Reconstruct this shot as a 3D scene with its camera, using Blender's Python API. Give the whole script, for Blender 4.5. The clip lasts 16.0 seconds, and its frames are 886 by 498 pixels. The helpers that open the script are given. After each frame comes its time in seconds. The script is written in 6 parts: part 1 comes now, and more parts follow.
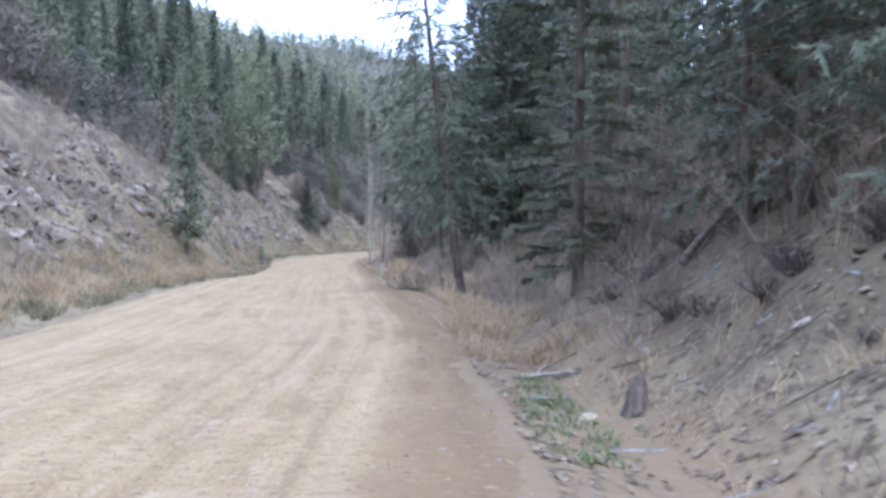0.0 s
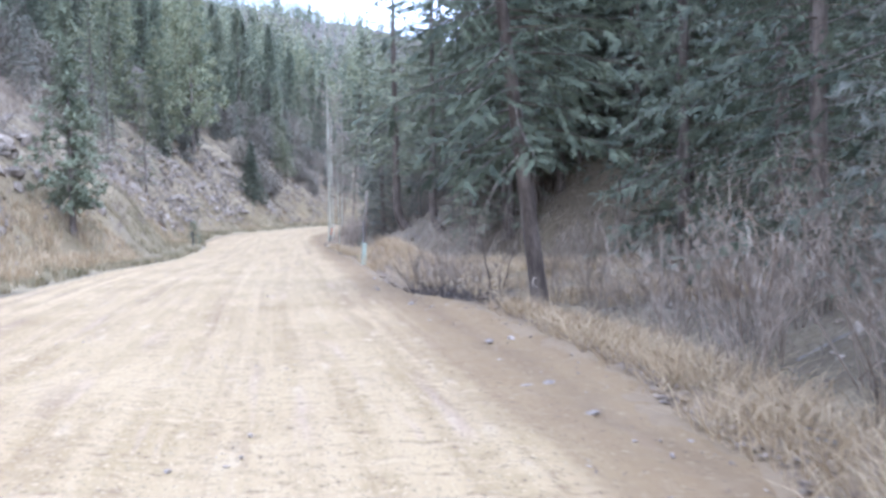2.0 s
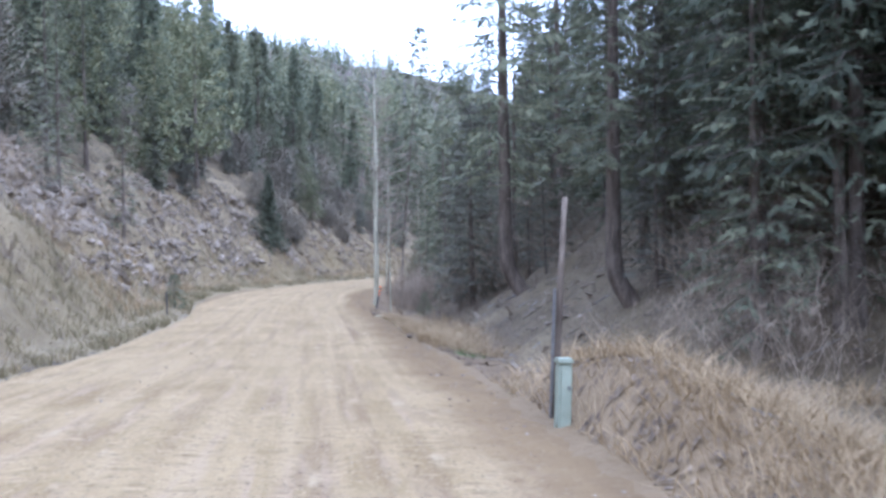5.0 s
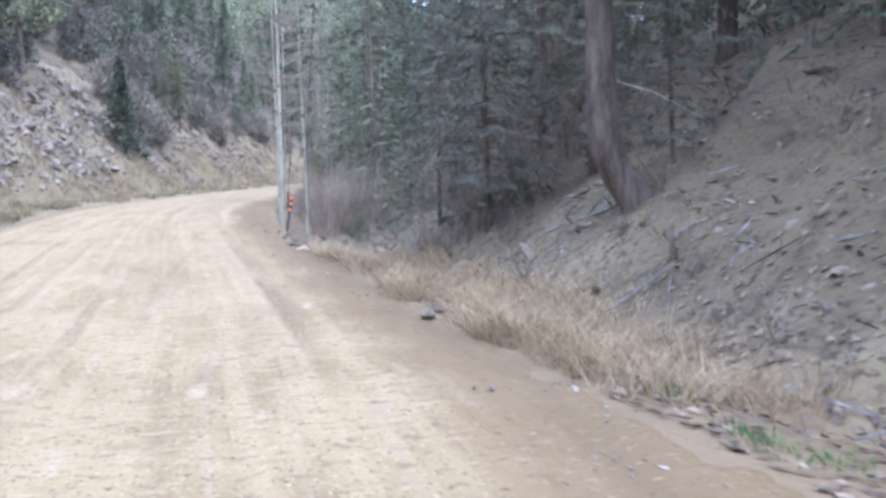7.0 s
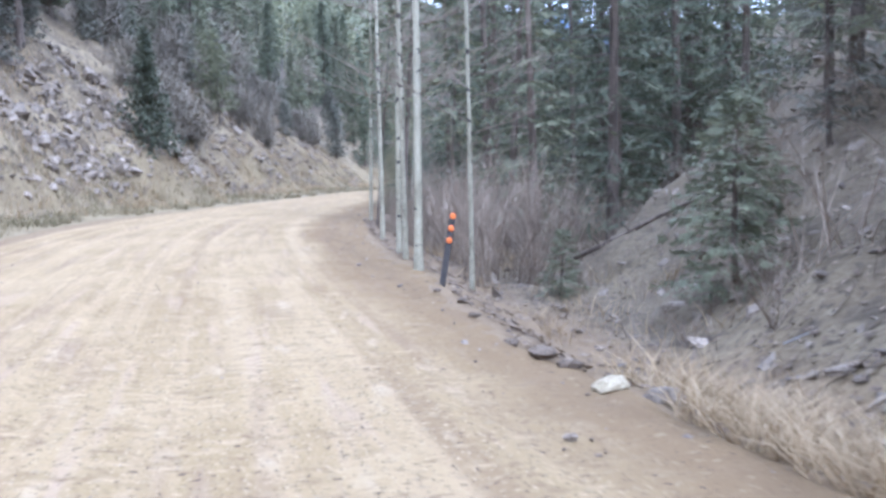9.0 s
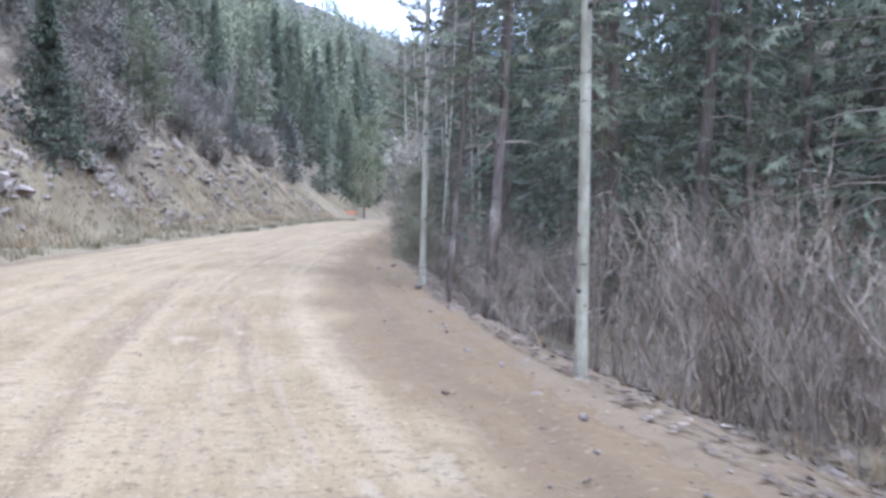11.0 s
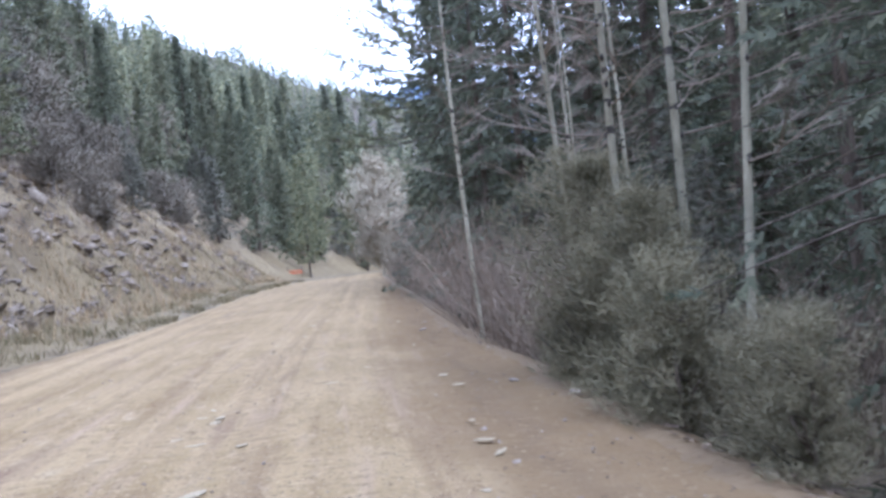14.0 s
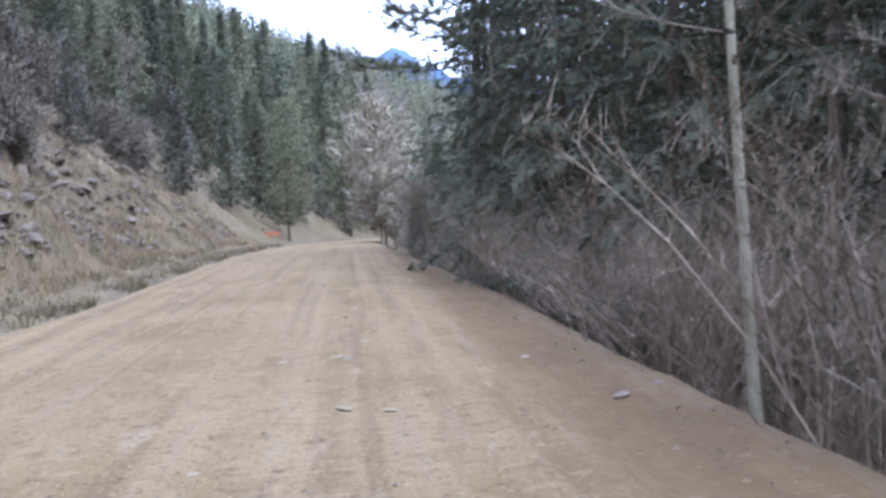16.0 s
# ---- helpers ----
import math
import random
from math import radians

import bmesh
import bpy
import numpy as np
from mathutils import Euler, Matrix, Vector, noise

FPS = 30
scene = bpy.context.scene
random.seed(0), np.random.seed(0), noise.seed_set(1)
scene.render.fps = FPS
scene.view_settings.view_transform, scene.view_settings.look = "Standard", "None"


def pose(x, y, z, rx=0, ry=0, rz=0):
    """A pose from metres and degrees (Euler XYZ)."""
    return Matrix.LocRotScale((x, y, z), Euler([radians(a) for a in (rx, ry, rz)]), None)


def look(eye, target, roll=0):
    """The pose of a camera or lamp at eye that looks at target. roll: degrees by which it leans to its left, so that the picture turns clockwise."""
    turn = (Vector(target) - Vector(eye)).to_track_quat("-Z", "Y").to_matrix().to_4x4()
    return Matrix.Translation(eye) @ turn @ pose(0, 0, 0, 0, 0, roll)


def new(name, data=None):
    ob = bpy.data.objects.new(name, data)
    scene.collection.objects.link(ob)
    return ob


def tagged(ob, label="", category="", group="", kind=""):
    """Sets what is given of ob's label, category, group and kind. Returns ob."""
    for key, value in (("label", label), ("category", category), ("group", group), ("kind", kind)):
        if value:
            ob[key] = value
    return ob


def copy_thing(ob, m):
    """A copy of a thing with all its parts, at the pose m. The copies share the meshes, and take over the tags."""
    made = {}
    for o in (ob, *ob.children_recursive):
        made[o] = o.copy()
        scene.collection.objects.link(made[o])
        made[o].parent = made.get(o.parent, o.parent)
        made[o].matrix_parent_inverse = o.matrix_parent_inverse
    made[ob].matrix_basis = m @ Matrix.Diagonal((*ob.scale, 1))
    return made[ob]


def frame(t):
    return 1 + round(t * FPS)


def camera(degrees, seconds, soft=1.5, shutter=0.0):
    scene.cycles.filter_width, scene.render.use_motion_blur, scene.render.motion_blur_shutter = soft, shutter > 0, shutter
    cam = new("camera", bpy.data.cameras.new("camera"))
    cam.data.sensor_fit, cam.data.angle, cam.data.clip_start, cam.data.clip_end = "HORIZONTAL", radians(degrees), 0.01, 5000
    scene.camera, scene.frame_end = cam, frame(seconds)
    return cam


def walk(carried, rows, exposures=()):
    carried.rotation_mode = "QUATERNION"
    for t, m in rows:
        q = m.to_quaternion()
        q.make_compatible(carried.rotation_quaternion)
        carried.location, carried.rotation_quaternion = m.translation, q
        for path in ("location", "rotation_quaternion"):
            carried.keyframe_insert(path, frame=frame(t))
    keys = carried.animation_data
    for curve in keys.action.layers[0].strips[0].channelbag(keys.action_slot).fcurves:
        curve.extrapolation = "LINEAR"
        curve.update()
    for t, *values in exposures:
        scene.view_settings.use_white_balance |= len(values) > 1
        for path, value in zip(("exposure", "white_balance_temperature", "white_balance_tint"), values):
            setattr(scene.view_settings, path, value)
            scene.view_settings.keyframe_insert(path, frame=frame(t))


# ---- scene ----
cam = camera(48.1, 16.0, soft=3.0, shutter=0.15)
PATH = [
    (0, (-0.029, -0.014, 1.529), (-0.034, 1.984, 1.451), -0.4),
    (0.5, (-0.683, 4.462, 1.35), (-0.678, 6.459, 1.242), -0.4),
    (1, (-1.263, 8.691, 1.144), (-1.188, 10.684, 0.999), -0.6),
    (1.5, (-1.814, 12.941, 0.965), (-1.721, 14.934, 0.822), -1.1),
    (2, (-2.302, 17.148, 0.823), (-2.203, 19.141, 0.69), -1.0),
    (2.5, (-2.782, 21.322, 0.645), (-2.774, 23.32, 0.564), -1.4),
    (3, (-3.199, 25.594, 0.5), (-3.148, 27.591, 0.395), -1.9),
    (3.5, (-3.643, 29.426, 0.386), (-3.607, 31.425, 0.357), -1.6),
    (3.7, (-3.816, 30.497, 0.41), (-3.802, 32.497, 0.4), -1.5),
    (5.8, (-5.614, 48.057, -0.184), (-5.5, 50.051, -0.276), -0.2),
    (6, (-5.793, 49.716, -0.286), (-5.633, 51.705, -0.42), -0.8),
    (6.5, (-6.245, 53.882, -0.482), (-5.985, 55.856, -0.679), -1.3),
    (7, (-6.682, 58.049, -0.726), (-6.387, 60.015, -0.943), -1.6),
    (7.5, (-7.116, 62.271, -0.943), (-6.851, 64.245, -1.128), -2.2),
    (8, (-7.594, 66.107, -1.101), (-7.36, 68.084, -1.298), -2.5),
    (8.5, (-8.043, 70.076, -1.204), (-7.829, 72.058, -1.364), -2.8),
    (9, (-8.499, 74.072, -1.37), (-8.274, 76.05, -1.567), -1.5),
    (9.5, (-8.851, 78.075, -1.452), (-8.59, 80.049, -1.64), -0.9),
    (9.7, (-9.01, 79.674, -1.489), (-8.734, 81.648, -1.655), -0.8),
    (11.8, (-10.207, 95.746, -1.815), (-9.756, 97.689, -1.953), -0.8),
    (12, (-10.19, 97.058, -1.822), (-9.7, 98.992, -1.967), -1.3),
    (12.5, (-10.113, 100.895, -1.843), (-9.578, 102.817, -1.988), -2.9),
    (13, (-10.047, 104.673, -1.908), (-9.425, 106.565, -2.093), -4.6),
    (13.5, (-9.999, 108.192, -1.936), (-9.458, 110.113, -2.057), -5.4),
    (14, (-9.935, 111.489, -1.992), (-9.437, 113.424, -2.05), -5.9),
    (14.5, (-9.824, 114.678, -2.063), (-9.374, 116.626, -2.087), -6.0),
    (15, (-9.637, 117.85, -2.142), (-9.156, 119.79, -2.21), -5.1),
    (15.5, (-9.467, 120.97, -2.199), (-8.86, 122.873, -2.302), -3.8),
    (16, (-9.126, 124.199, -2.339), (-8.577, 126.117, -2.464), -3.0),
]
EXPOSURES = [(0.0, 1.36, 4670, 18.5), (1.0, 1.64, 4670, 18.5), (2.0, 1.80, 4670, 18.5), (2.5, 1.48, 4670, 18.5), (3.0, 1.66, 4670, 18.5), (3.5, 1.34, 4670, 18.5), (6.0, 1.58, 4670, 18.5), (6.5, 1.88, 4670, 18.5), (7.0, 1.80, 4670, 18.5), (8.5, 1.88, 4670, 18.5), (9.0, 1.80, 4670, 18.5), (9.5, 1.56, 4670, 18.5), (12.5, 1.66, 4710, 19), (13.5, 1.56, 4790, 20), (14.0, 1.36, 4830, 20), (16.0, 1.16, 4830, 20)]
walk(cam, [(t, look(eye, target, roll)) for t, eye, target, roll in PATH], EXPOSURES)

# ---- sky and light: a white overcast ----
world = bpy.data.worlds.new("overcast_sky")
scene.world = world
world.use_nodes = True
wn, wl = world.node_tree.nodes, world.node_tree.links
sky = wn.new("ShaderNodeTexSky")
sky.sky_type, sky.sun_disc = "NISHITA", False
sky.sun_elevation, sky.sun_rotation = radians(57), radians(152)
cloud = wn.new("ShaderNodeMix")
cloud.data_type = "RGBA"
cloud.inputs["Factor"].default_value = 0.9
cloud.inputs["B"].default_value = (9.3, 9.6, 10.2, 1)
wl.new(sky.outputs["Color"], cloud.inputs["A"])
wl.new(cloud.outputs["Result"], wn["Background"].inputs["Color"])
wn["Background"].inputs["Strength"].default_value = 0.15
sun = new("sun", bpy.data.lights.new("sun", "SUN"))
sun.data.energy, sun.data.angle, sun.data.color = 1.2, radians(25), (1.0, 0.96, 0.9)
sun.matrix_world = look((0, 0, 50), (-15, 28, 0))


# ---- shape of the land ----
def smooth(a, b, v):
    v = np.clip((np.asarray(v, float) - a) / (b - a), 0, 1)
    return v * v * (3 - 2 * v)


ROAD_Y = [-80, -30, 0, 20, 40, 60, 75, 90, 100, 110, 120, 130, 140, 150, 160, 175, 190, 220, 260, 320, 400, 600, 900]
ROAD_X = [3, -2.5, -4, -4.3, -6.8, -8.8, -10.2, -12, -12.9, -12.7, -11.5, -9.9, -8.0, -6.2, -4.4, -1.6, 1.8, 11, 30, 66, 120, 260, 470]
ROAD_ZY = [-80, 0, 5, 10, 17, 25, 36, 50, 62, 74, 86, 97, 110, 124, 140, 160, 180, 210, 260, 400, 900]
ROAD_Z = [2.2, -0.1, -0.32, -0.55, -0.8, -1.05, -1.38, -1.87, -2.49, -2.96, -3.22, -3.41, -3.6, -3.94, -4.3, -4.75, -5.3, -6.6, -9.2, -16, -30]
HALF = 4.75
EDGE_Y = [-80, 10, 14, 21, 25, 28.5, 32.5, 36.5, 39, 42, 46, 51, 58, 64, 68.5, 77, 81, 83.5, 87, 90, 95, 103, 106, 108.5, 111, 115, 119, 123.5, 127.5, 131, 136, 144, 149, 160, 165, 184, 210]
EDGE_U = [4.75, 4.7, 4.45, 4.4, 4.8, 5.25, 5.3, 5.05, 4.5, 4.25, 4.4, 4.5, 4.7, 4.8, 4.58, 4.6, 4.45, 4.3, 4.6, 4.95, 5.0, 5.35, 5.25, 5.5, 5.8, 5.6, 5.45, 5.3, 5.1, 4.78, 4.65, 4.72, 4.57, 4.14, 3.94, 3.3, 3.1]


def curve(v, a, b):
    """A line through the knots a, b, rounded at each of them."""
    v = np.asarray(v, float)
    return sum(np.interp(v + k, a, b) * w for k, w in ((-5, 0.15), (-2.5, 0.2), (0, 0.3), (2.5, 0.2), (5, 0.15)))


def road_x(y):
    return curve(y, ROAD_Y, ROAD_X)


def road_z(y):
    return curve(y, ROAD_ZY, ROAD_Z)


def rough(x, y, size, seed):
    """Smooth noise between -1 and 1 with bumps of that size."""
    x, y, total = np.asarray(x, float) / size, np.asarray(y, float) / size, 0.0
    for k in range(5):
        a = seed * 1.7 + k * 2.399
        f = 1 + 0.37 * k
        total = total + np.sin(f * (x * math.cos(a) + y * math.sin(a)) * 2.2 + a * 5.1 + 1.3 * np.sin(f * (y * math.cos(a) - x * math.sin(a)) * 1.3 + a))
    return total / 3.2


def left_edge(y):
    """How far the gravel reaches to the left of the road's middle."""
    return np.interp(y, [-80, 20, 36, 46, 55, 62, 75, 86, 95, 106], [4.75, 4.5, 4.5, 4.1, 3.8, 3.4, 3.5, 3.55, 4.4, 4.75]) + 0.45 * np.exp(-((np.asarray(y, float) - 112) / 13.0) ** 2) - 1.3 * smooth(127, 150, y) - 0.5 * smooth(160, 185, y) + 0.15 * rough(y, 0 * y, 6, 19)


def right_edge(y):
    """How far the flat dirt reaches to the right of the road's middle."""
    y = np.asarray(y, float)
    return np.interp(y, EDGE_Y, EDGE_U) + 0.07 * rough(y, 0 * y, 1.3, 24)


def fall(y, u):
    """How far the far side of the road tips down towards the creek."""
    return 0.07 * np.maximum(np.asarray(u, float) - 2.2, 0) * smooth(100, 118, y)


def land(x, y):
    """The height of the ground beside the road."""
    x, y = np.asarray(x, float), np.asarray(y, float)
    u, z0 = x - road_x(y), road_z(y)
    # uphill side with the cut bank
    d = np.maximum(-u - left_edge(y), 0)
    foot = 2.2 + 0.9 * rough(y, 0 * y, 14, 5) + 1.2 * smooth(60, 20, y)
    steep = 0.98 - 0.28 * smooth(70, 30, y) - 0.25 * smooth(165, 190, y)
    tall = 7.5 - 2.5 * smooth(135, 180, y) + 1.0 * rough(y, 0 * y, 25, 8)
    bank = np.clip((d - foot) * steep, 0, tall)
    above = np.maximum(d - foot - tall / steep, 0)
    hill = 150 * (1 - np.exp(-above * (0.70 + 0.10 * smooth(90, 150, y) * smooth(240, 200, y) - 0.09 * smooth(230, 340, y)) / 150))
    left = 0.16 * np.minimum(d, 3) + bank + hill
    rock = smooth(0.2, 2.5, bank) * (1 - 0.6 * smooth(2, 10, above))
    left = left + rock * (0.5 * rough(x, y, 2.6, 1) + 0.34 * np.abs(rough(x + left, y, 1.1, 2)) + 0.16 * rough(x, y, 0.45, 13) + 0.22 * (np.mod(left * 0.9 + 0.5 * rough(x, y, 3, 17), 1.0) - 0.5) * smooth(-0.2, 0.4, rough(x, y, 5, 18))) + smooth(5, 40, above) * (2.2 * rough(x, y, 17, 4) + 0.6 * rough(x, y, 5, 6)) + smooth(60, 200, above) * 6 * rough(x, y, 80, 14)
    # far side, with a ditch, a small meadow and the wooded slope
    e = np.maximum(u - right_edge(y), 0)
    start = np.interp(y, [-60, 24, 34, 42, 50, 55, 58, 62, 68, 80, 87, 95, 102, 112, 200], [1.0, 1.2, 5.0, 10, 13, 8.5, 3.6, 2.0, 1.2, 1.3, 3.0, 4.2, 7, 9, 11])
    deep = np.interp(y, [-60, 20, 34, 40, 46, 58, 64, 84, 96, 106, 200], [0.35, 0.35, 0.4, 0.35, 0.15, 0.1, 0.4, 0.5, 0.6, 1.1, 1.6])
    ditch = -deep * smooth(0.0, 2.4 - 1.1 * smooth(74, 80, y) * smooth(96, 90, y), e)
    ditch = ditch + 0.8 * smooth(0.0, 0.7, e) * np.exp(-(((e - 1.0) / 1.1) ** 2) - ((y - 51.5) / 4.0) ** 2) - 0.6 * smooth(0.0, 0.5, e) * np.exp(-((x + 1.2) / 1.3) ** 2 - ((y - 39.6) / 2.0) ** 2)
    up = np.maximum(e - start, 0)
    slope = 95 * (1 - np.exp(-up * (0.76 - 0.14 * smooth(54, 60, y) * smooth(92, 84, y)) / 95))
    right = ditch - fall(y, np.minimum(u, right_edge(y))) + slope + smooth(0.5, 4, e) * (0.14 * rough(x, y, 1.7, 7)) + smooth(1, 6, up) * (0.35 * rough(x, y, 3.5, 9) + 0.1 * rough(x, y, 0.8, 10)) + smooth(15, 50, up) * 2.5 * rough(x, y, 19, 11)
    return z0 + np.where(u < 0, left, right) - 0.03 + 0.03 * rough(x, y, 0.7, 12) * smooth(0.1, 0.8, np.maximum(np.abs(u) - HALF + 1.3, 0))


# ---- end of the land's shape ----

# ---- materials ----
def material(name, colours, scale=6.0, fine=60.0, rough_at=0.9, bump=0.3, per_object=0.0, coords="Object", stretch=(1, 1, 1), depth=0.02, metal=0.0):
    """A surface of two or three colours, mottled at two sizes, with a fine relief; per_object: how far the whole thing's shade varies."""
    m = bpy.data.materials.new(name)
    m.use_nodes = True
    nodes, links = m.node_tree.nodes, m.node_tree.links
    bsdf = nodes["Principled BSDF"]
    bsdf.inputs["Roughness"].default_value, bsdf.inputs["Metallic"].default_value = rough_at, metal
    bsdf.inputs["Specular IOR Level"].default_value = 0.25
    tex, mapping = nodes.new("ShaderNodeTexCoord"), nodes.new("ShaderNodeMapping")
    mapping.inputs["Scale"].default_value = stretch
    links.new(tex.outputs[coords], mapping.inputs["Vector"])
    big, small = nodes.new("ShaderNodeTexNoise"), nodes.new("ShaderNodeTexNoise")
    for node, s in ((big, scale), (small, fine)):
        node.inputs["Scale"].default_value, node.inputs["Detail"].default_value = s, 5
        links.new(mapping.outputs["Vector"], node.inputs["Vector"])
    add = nodes.new("ShaderNodeMath")
    add.operation = "MULTIPLY_ADD"
    add.inputs[1].default_value, add.inputs[2].default_value = 0.45, -0.22
    links.new(small.outputs["Fac"], add.inputs[0])
    total = nodes.new("ShaderNodeMath")
    links.new(big.outputs["Fac"], total.inputs[0])
    links.new(add.outputs[0], total.inputs[1])
    ramp = nodes.new("ShaderNodeValToRGB")
    n = len(colours)
    for i, c in enumerate(colours):
        at = 0.34 + 0.32 * i / max(n - 1, 1)
        el = ramp.color_ramp.elements[i] if i < 2 else ramp.color_ramp.elements.new(at)
        el.position, el.color = at, (*c, 1)
    links.new(total.outputs[0], ramp.inputs["Fac"])
    out = ramp.outputs["Color"]
    if per_object:
        info, hsv, span = nodes.new("ShaderNodeObjectInfo"), nodes.new("ShaderNodeHueSaturation"), nodes.new("ShaderNodeMapRange")
        span.inputs["To Min"].default_value, span.inputs["To Max"].default_value = 1 - per_object, 1 + per_object
        links.new(info.outputs["Random"], span.inputs["Value"])
        links.new(span.outputs["Result"], hsv.inputs["Value"])
        links.new(out, hsv.inputs["Color"])
        out = hsv.outputs["Color"]
    links.new(out, bsdf.inputs["Base Color"])
    if bump:
        b = nodes.new("ShaderNodeBump")
        b.inputs["Strength"].default_value, b.inputs["Distance"].default_value = bump, depth
        links.new(total.outputs[0], b.inputs["Height"])
        links.new(b.outputs["Normal"], bsdf.inputs["Normal"])
    return m


def mottled(m, colour, scale, low, high, stretch=(1, 1, 1), coords="Object"):
    """Lays patches of another colour over the material."""
    nodes, links = m.node_tree.nodes, m.node_tree.links
    bsdf = nodes["Principled BSDF"]
    old = bsdf.inputs["Base Color"].links[0].from_socket
    tex, mapping, spots, step, mix = (nodes.new(k) for k in ("ShaderNodeTexCoord", "ShaderNodeMapping", "ShaderNodeTexNoise", "ShaderNodeMapRange", "ShaderNodeMix"))
    mapping.inputs["Scale"].default_value = stretch
    mix.data_type = "RGBA"
    spots.inputs["Scale"].default_value, spots.inputs["Detail"].default_value = scale, 6
    step.inputs["From Min"].default_value, step.inputs["From Max"].default_value = low, high
    links.new(tex.outputs[coords], mapping.inputs["Vector"])
    links.new(mapping.outputs["Vector"], spots.inputs["Vector"])
    links.new(spots.outputs["Fac"], step.inputs["Value"])
    links.new(step.outputs["Result"], mix.inputs["Factor"])
    links.new(old, mix.inputs["A"])
    mix.inputs["B"].default_value = (*colour, 1)
    links.new(mix.outputs["Result"], bsdf.inputs["Base Color"])
    return m


def uneven(m, amount):
    """Varies the shade from one loose piece to the next."""
    nodes, links = m.node_tree.nodes, m.node_tree.links
    bsdf = nodes["Principled BSDF"]
    old = bsdf.inputs["Base Color"].links[0].from_socket
    geo, span, hsv = nodes.new("ShaderNodeNewGeometry"), nodes.new("ShaderNodeMapRange"), nodes.new("ShaderNodeHueSaturation")
    span.inputs["To Min"].default_value, span.inputs["To Max"].default_value = 1 - amount, 1 + amount
    links.new(geo.outputs["Random Per Island"], span.inputs["Value"])
    links.new(span.outputs["Result"], hsv.inputs["Value"])
    links.new(old, hsv.inputs["Color"])
    links.new(hsv.outputs["Color"], bsdf.inputs["Base Color"])


def leafy(m, share):
    """Lets part of the light through thin needles and blades."""
    nodes, links = m.node_tree.nodes, m.node_tree.links
    bsdf, out = nodes["Principled BSDF"], nodes["Material Output"]
    thin, mix = nodes.new("ShaderNodeBsdfTranslucent"), nodes.new("ShaderNodeMixShader")
    mix.inputs["Fac"].default_value = share
    links.new(bsdf.inputs["Base Color"].links[0].from_socket, thin.inputs["Color"])
    links.new(bsdf.outputs[0], mix.inputs[1])
    links.new(thin.outputs[0], mix.inputs[2])
    links.new(mix.outputs[0], out.inputs["Surface"])


def banded(m, colour, low, high, wobble=0.0, fade=1.0, fraction=1.0):
    """Lays another colour between two distances from the road's middle (the first UV), with a ragged edge."""
    nodes, links = m.node_tree.nodes, m.node_tree.links
    bsdf = nodes["Principled BSDF"]
    old = bsdf.inputs["Base Color"].links[0].from_socket
    uv, cut, spots, shift, mix = (nodes.new(k) for k in ("ShaderNodeUVMap", "ShaderNodeSeparateXYZ", "ShaderNodeTexNoise", "ShaderNodeMath", "ShaderNodeMix"))
    mix.data_type = "RGBA"
    links.new(uv.outputs["UV"], cut.inputs[0])
    links.new(uv.outputs["UV"], spots.inputs["Vector"])
    spots.inputs["Scale"].default_value, spots.inputs["Detail"].default_value = 0.45, 6
    shift.operation = "MULTIPLY_ADD"
    shift.inputs[1].default_value = wobble
    links.new(spots.outputs["Fac"], shift.inputs[0])
    links.new(cut.outputs["X"], shift.inputs[2])
    a, b, both = nodes.new("ShaderNodeMapRange"), nodes.new("ShaderNodeMapRange"), nodes.new("ShaderNodeMath")
    a.inputs["From Min"].default_value, a.inputs["From Max"].default_value = low + wobble / 2, low + wobble / 2 + fade
    b.inputs["From Min"].default_value, b.inputs["From Max"].default_value = high + wobble / 2, high + wobble / 2 + fade
    b.inputs["To Min"].default_value, b.inputs["To Max"].default_value = fraction, 0
    for node in (a, b):
        links.new(shift.outputs[0], node.inputs["Value"])
    both.operation = "MULTIPLY"
    links.new(a.outputs["Result"], both.inputs[0])
    links.new(b.outputs["Result"], both.inputs[1])
    links.new(both.outputs[0], mix.inputs["Factor"])
    links.new(old, mix.inputs["A"])
    mix.inputs["B"].default_value = (*colour, 1)
    links.new(mix.outputs["Result"], bsdf.inputs["Base Color"])
    return m


GRAVEL = material("gravel_road", [(0.191, 0.133, 0.064), (0.228, 0.165, 0.081), (0.266, 0.195, 0.102)], 0.35, 28, 0.95, 1.0, coords="UV", depth=0.04)
GRAVEL.node_tree.nodes["Principled BSDF"].inputs["Specular IOR Level"].default_value = 0.1
mottled(GRAVEL, (0.328, 0.244, 0.135), 0.8, 0.46, 0.82, (3.2, 0.04, 1), "UV")
mottled(GRAVEL, (0.169, 0.115, 0.061), 1.1, 0.53, 0.72, (2.6, 0.04, 1), "UV")
mottled(GRAVEL, (0.290, 0.213, 0.110), 1.3, 0.54, 0.72, (1.6, 0.22, 1), "UV")
mottled(GRAVEL, (0.290, 0.213, 0.140), 1.6, 0.58, 0.78, (2.4, 0.16, 1), "UV")
mottled(GRAVEL, (0.174, 0.119, 0.071), 1.3, 0.58, 0.76, (1.4, 0.2, 1), "UV")
mottled(GRAVEL, (0.309, 0.238, 0.142), 2.2, 0.60, 0.72, (1.6, 0.45, 1), "UV")
mottled(GRAVEL, (0.197, 0.140, 0.071), 2.6, 0.55, 0.72, (0.9, 1.6, 1), "UV")
# pale crosswise flecks: washboard highlights put into the gravel's colour
mottled(GRAVEL, (0.301, 0.226, 0.124), 3.4, 0.58, 0.70, (0.8, 2.0, 1), "UV")
mottled(GRAVEL, (0.167, 0.115, 0.063), 7.0, 0.57, 0.68, (0.7, 1.3, 1), "UV")
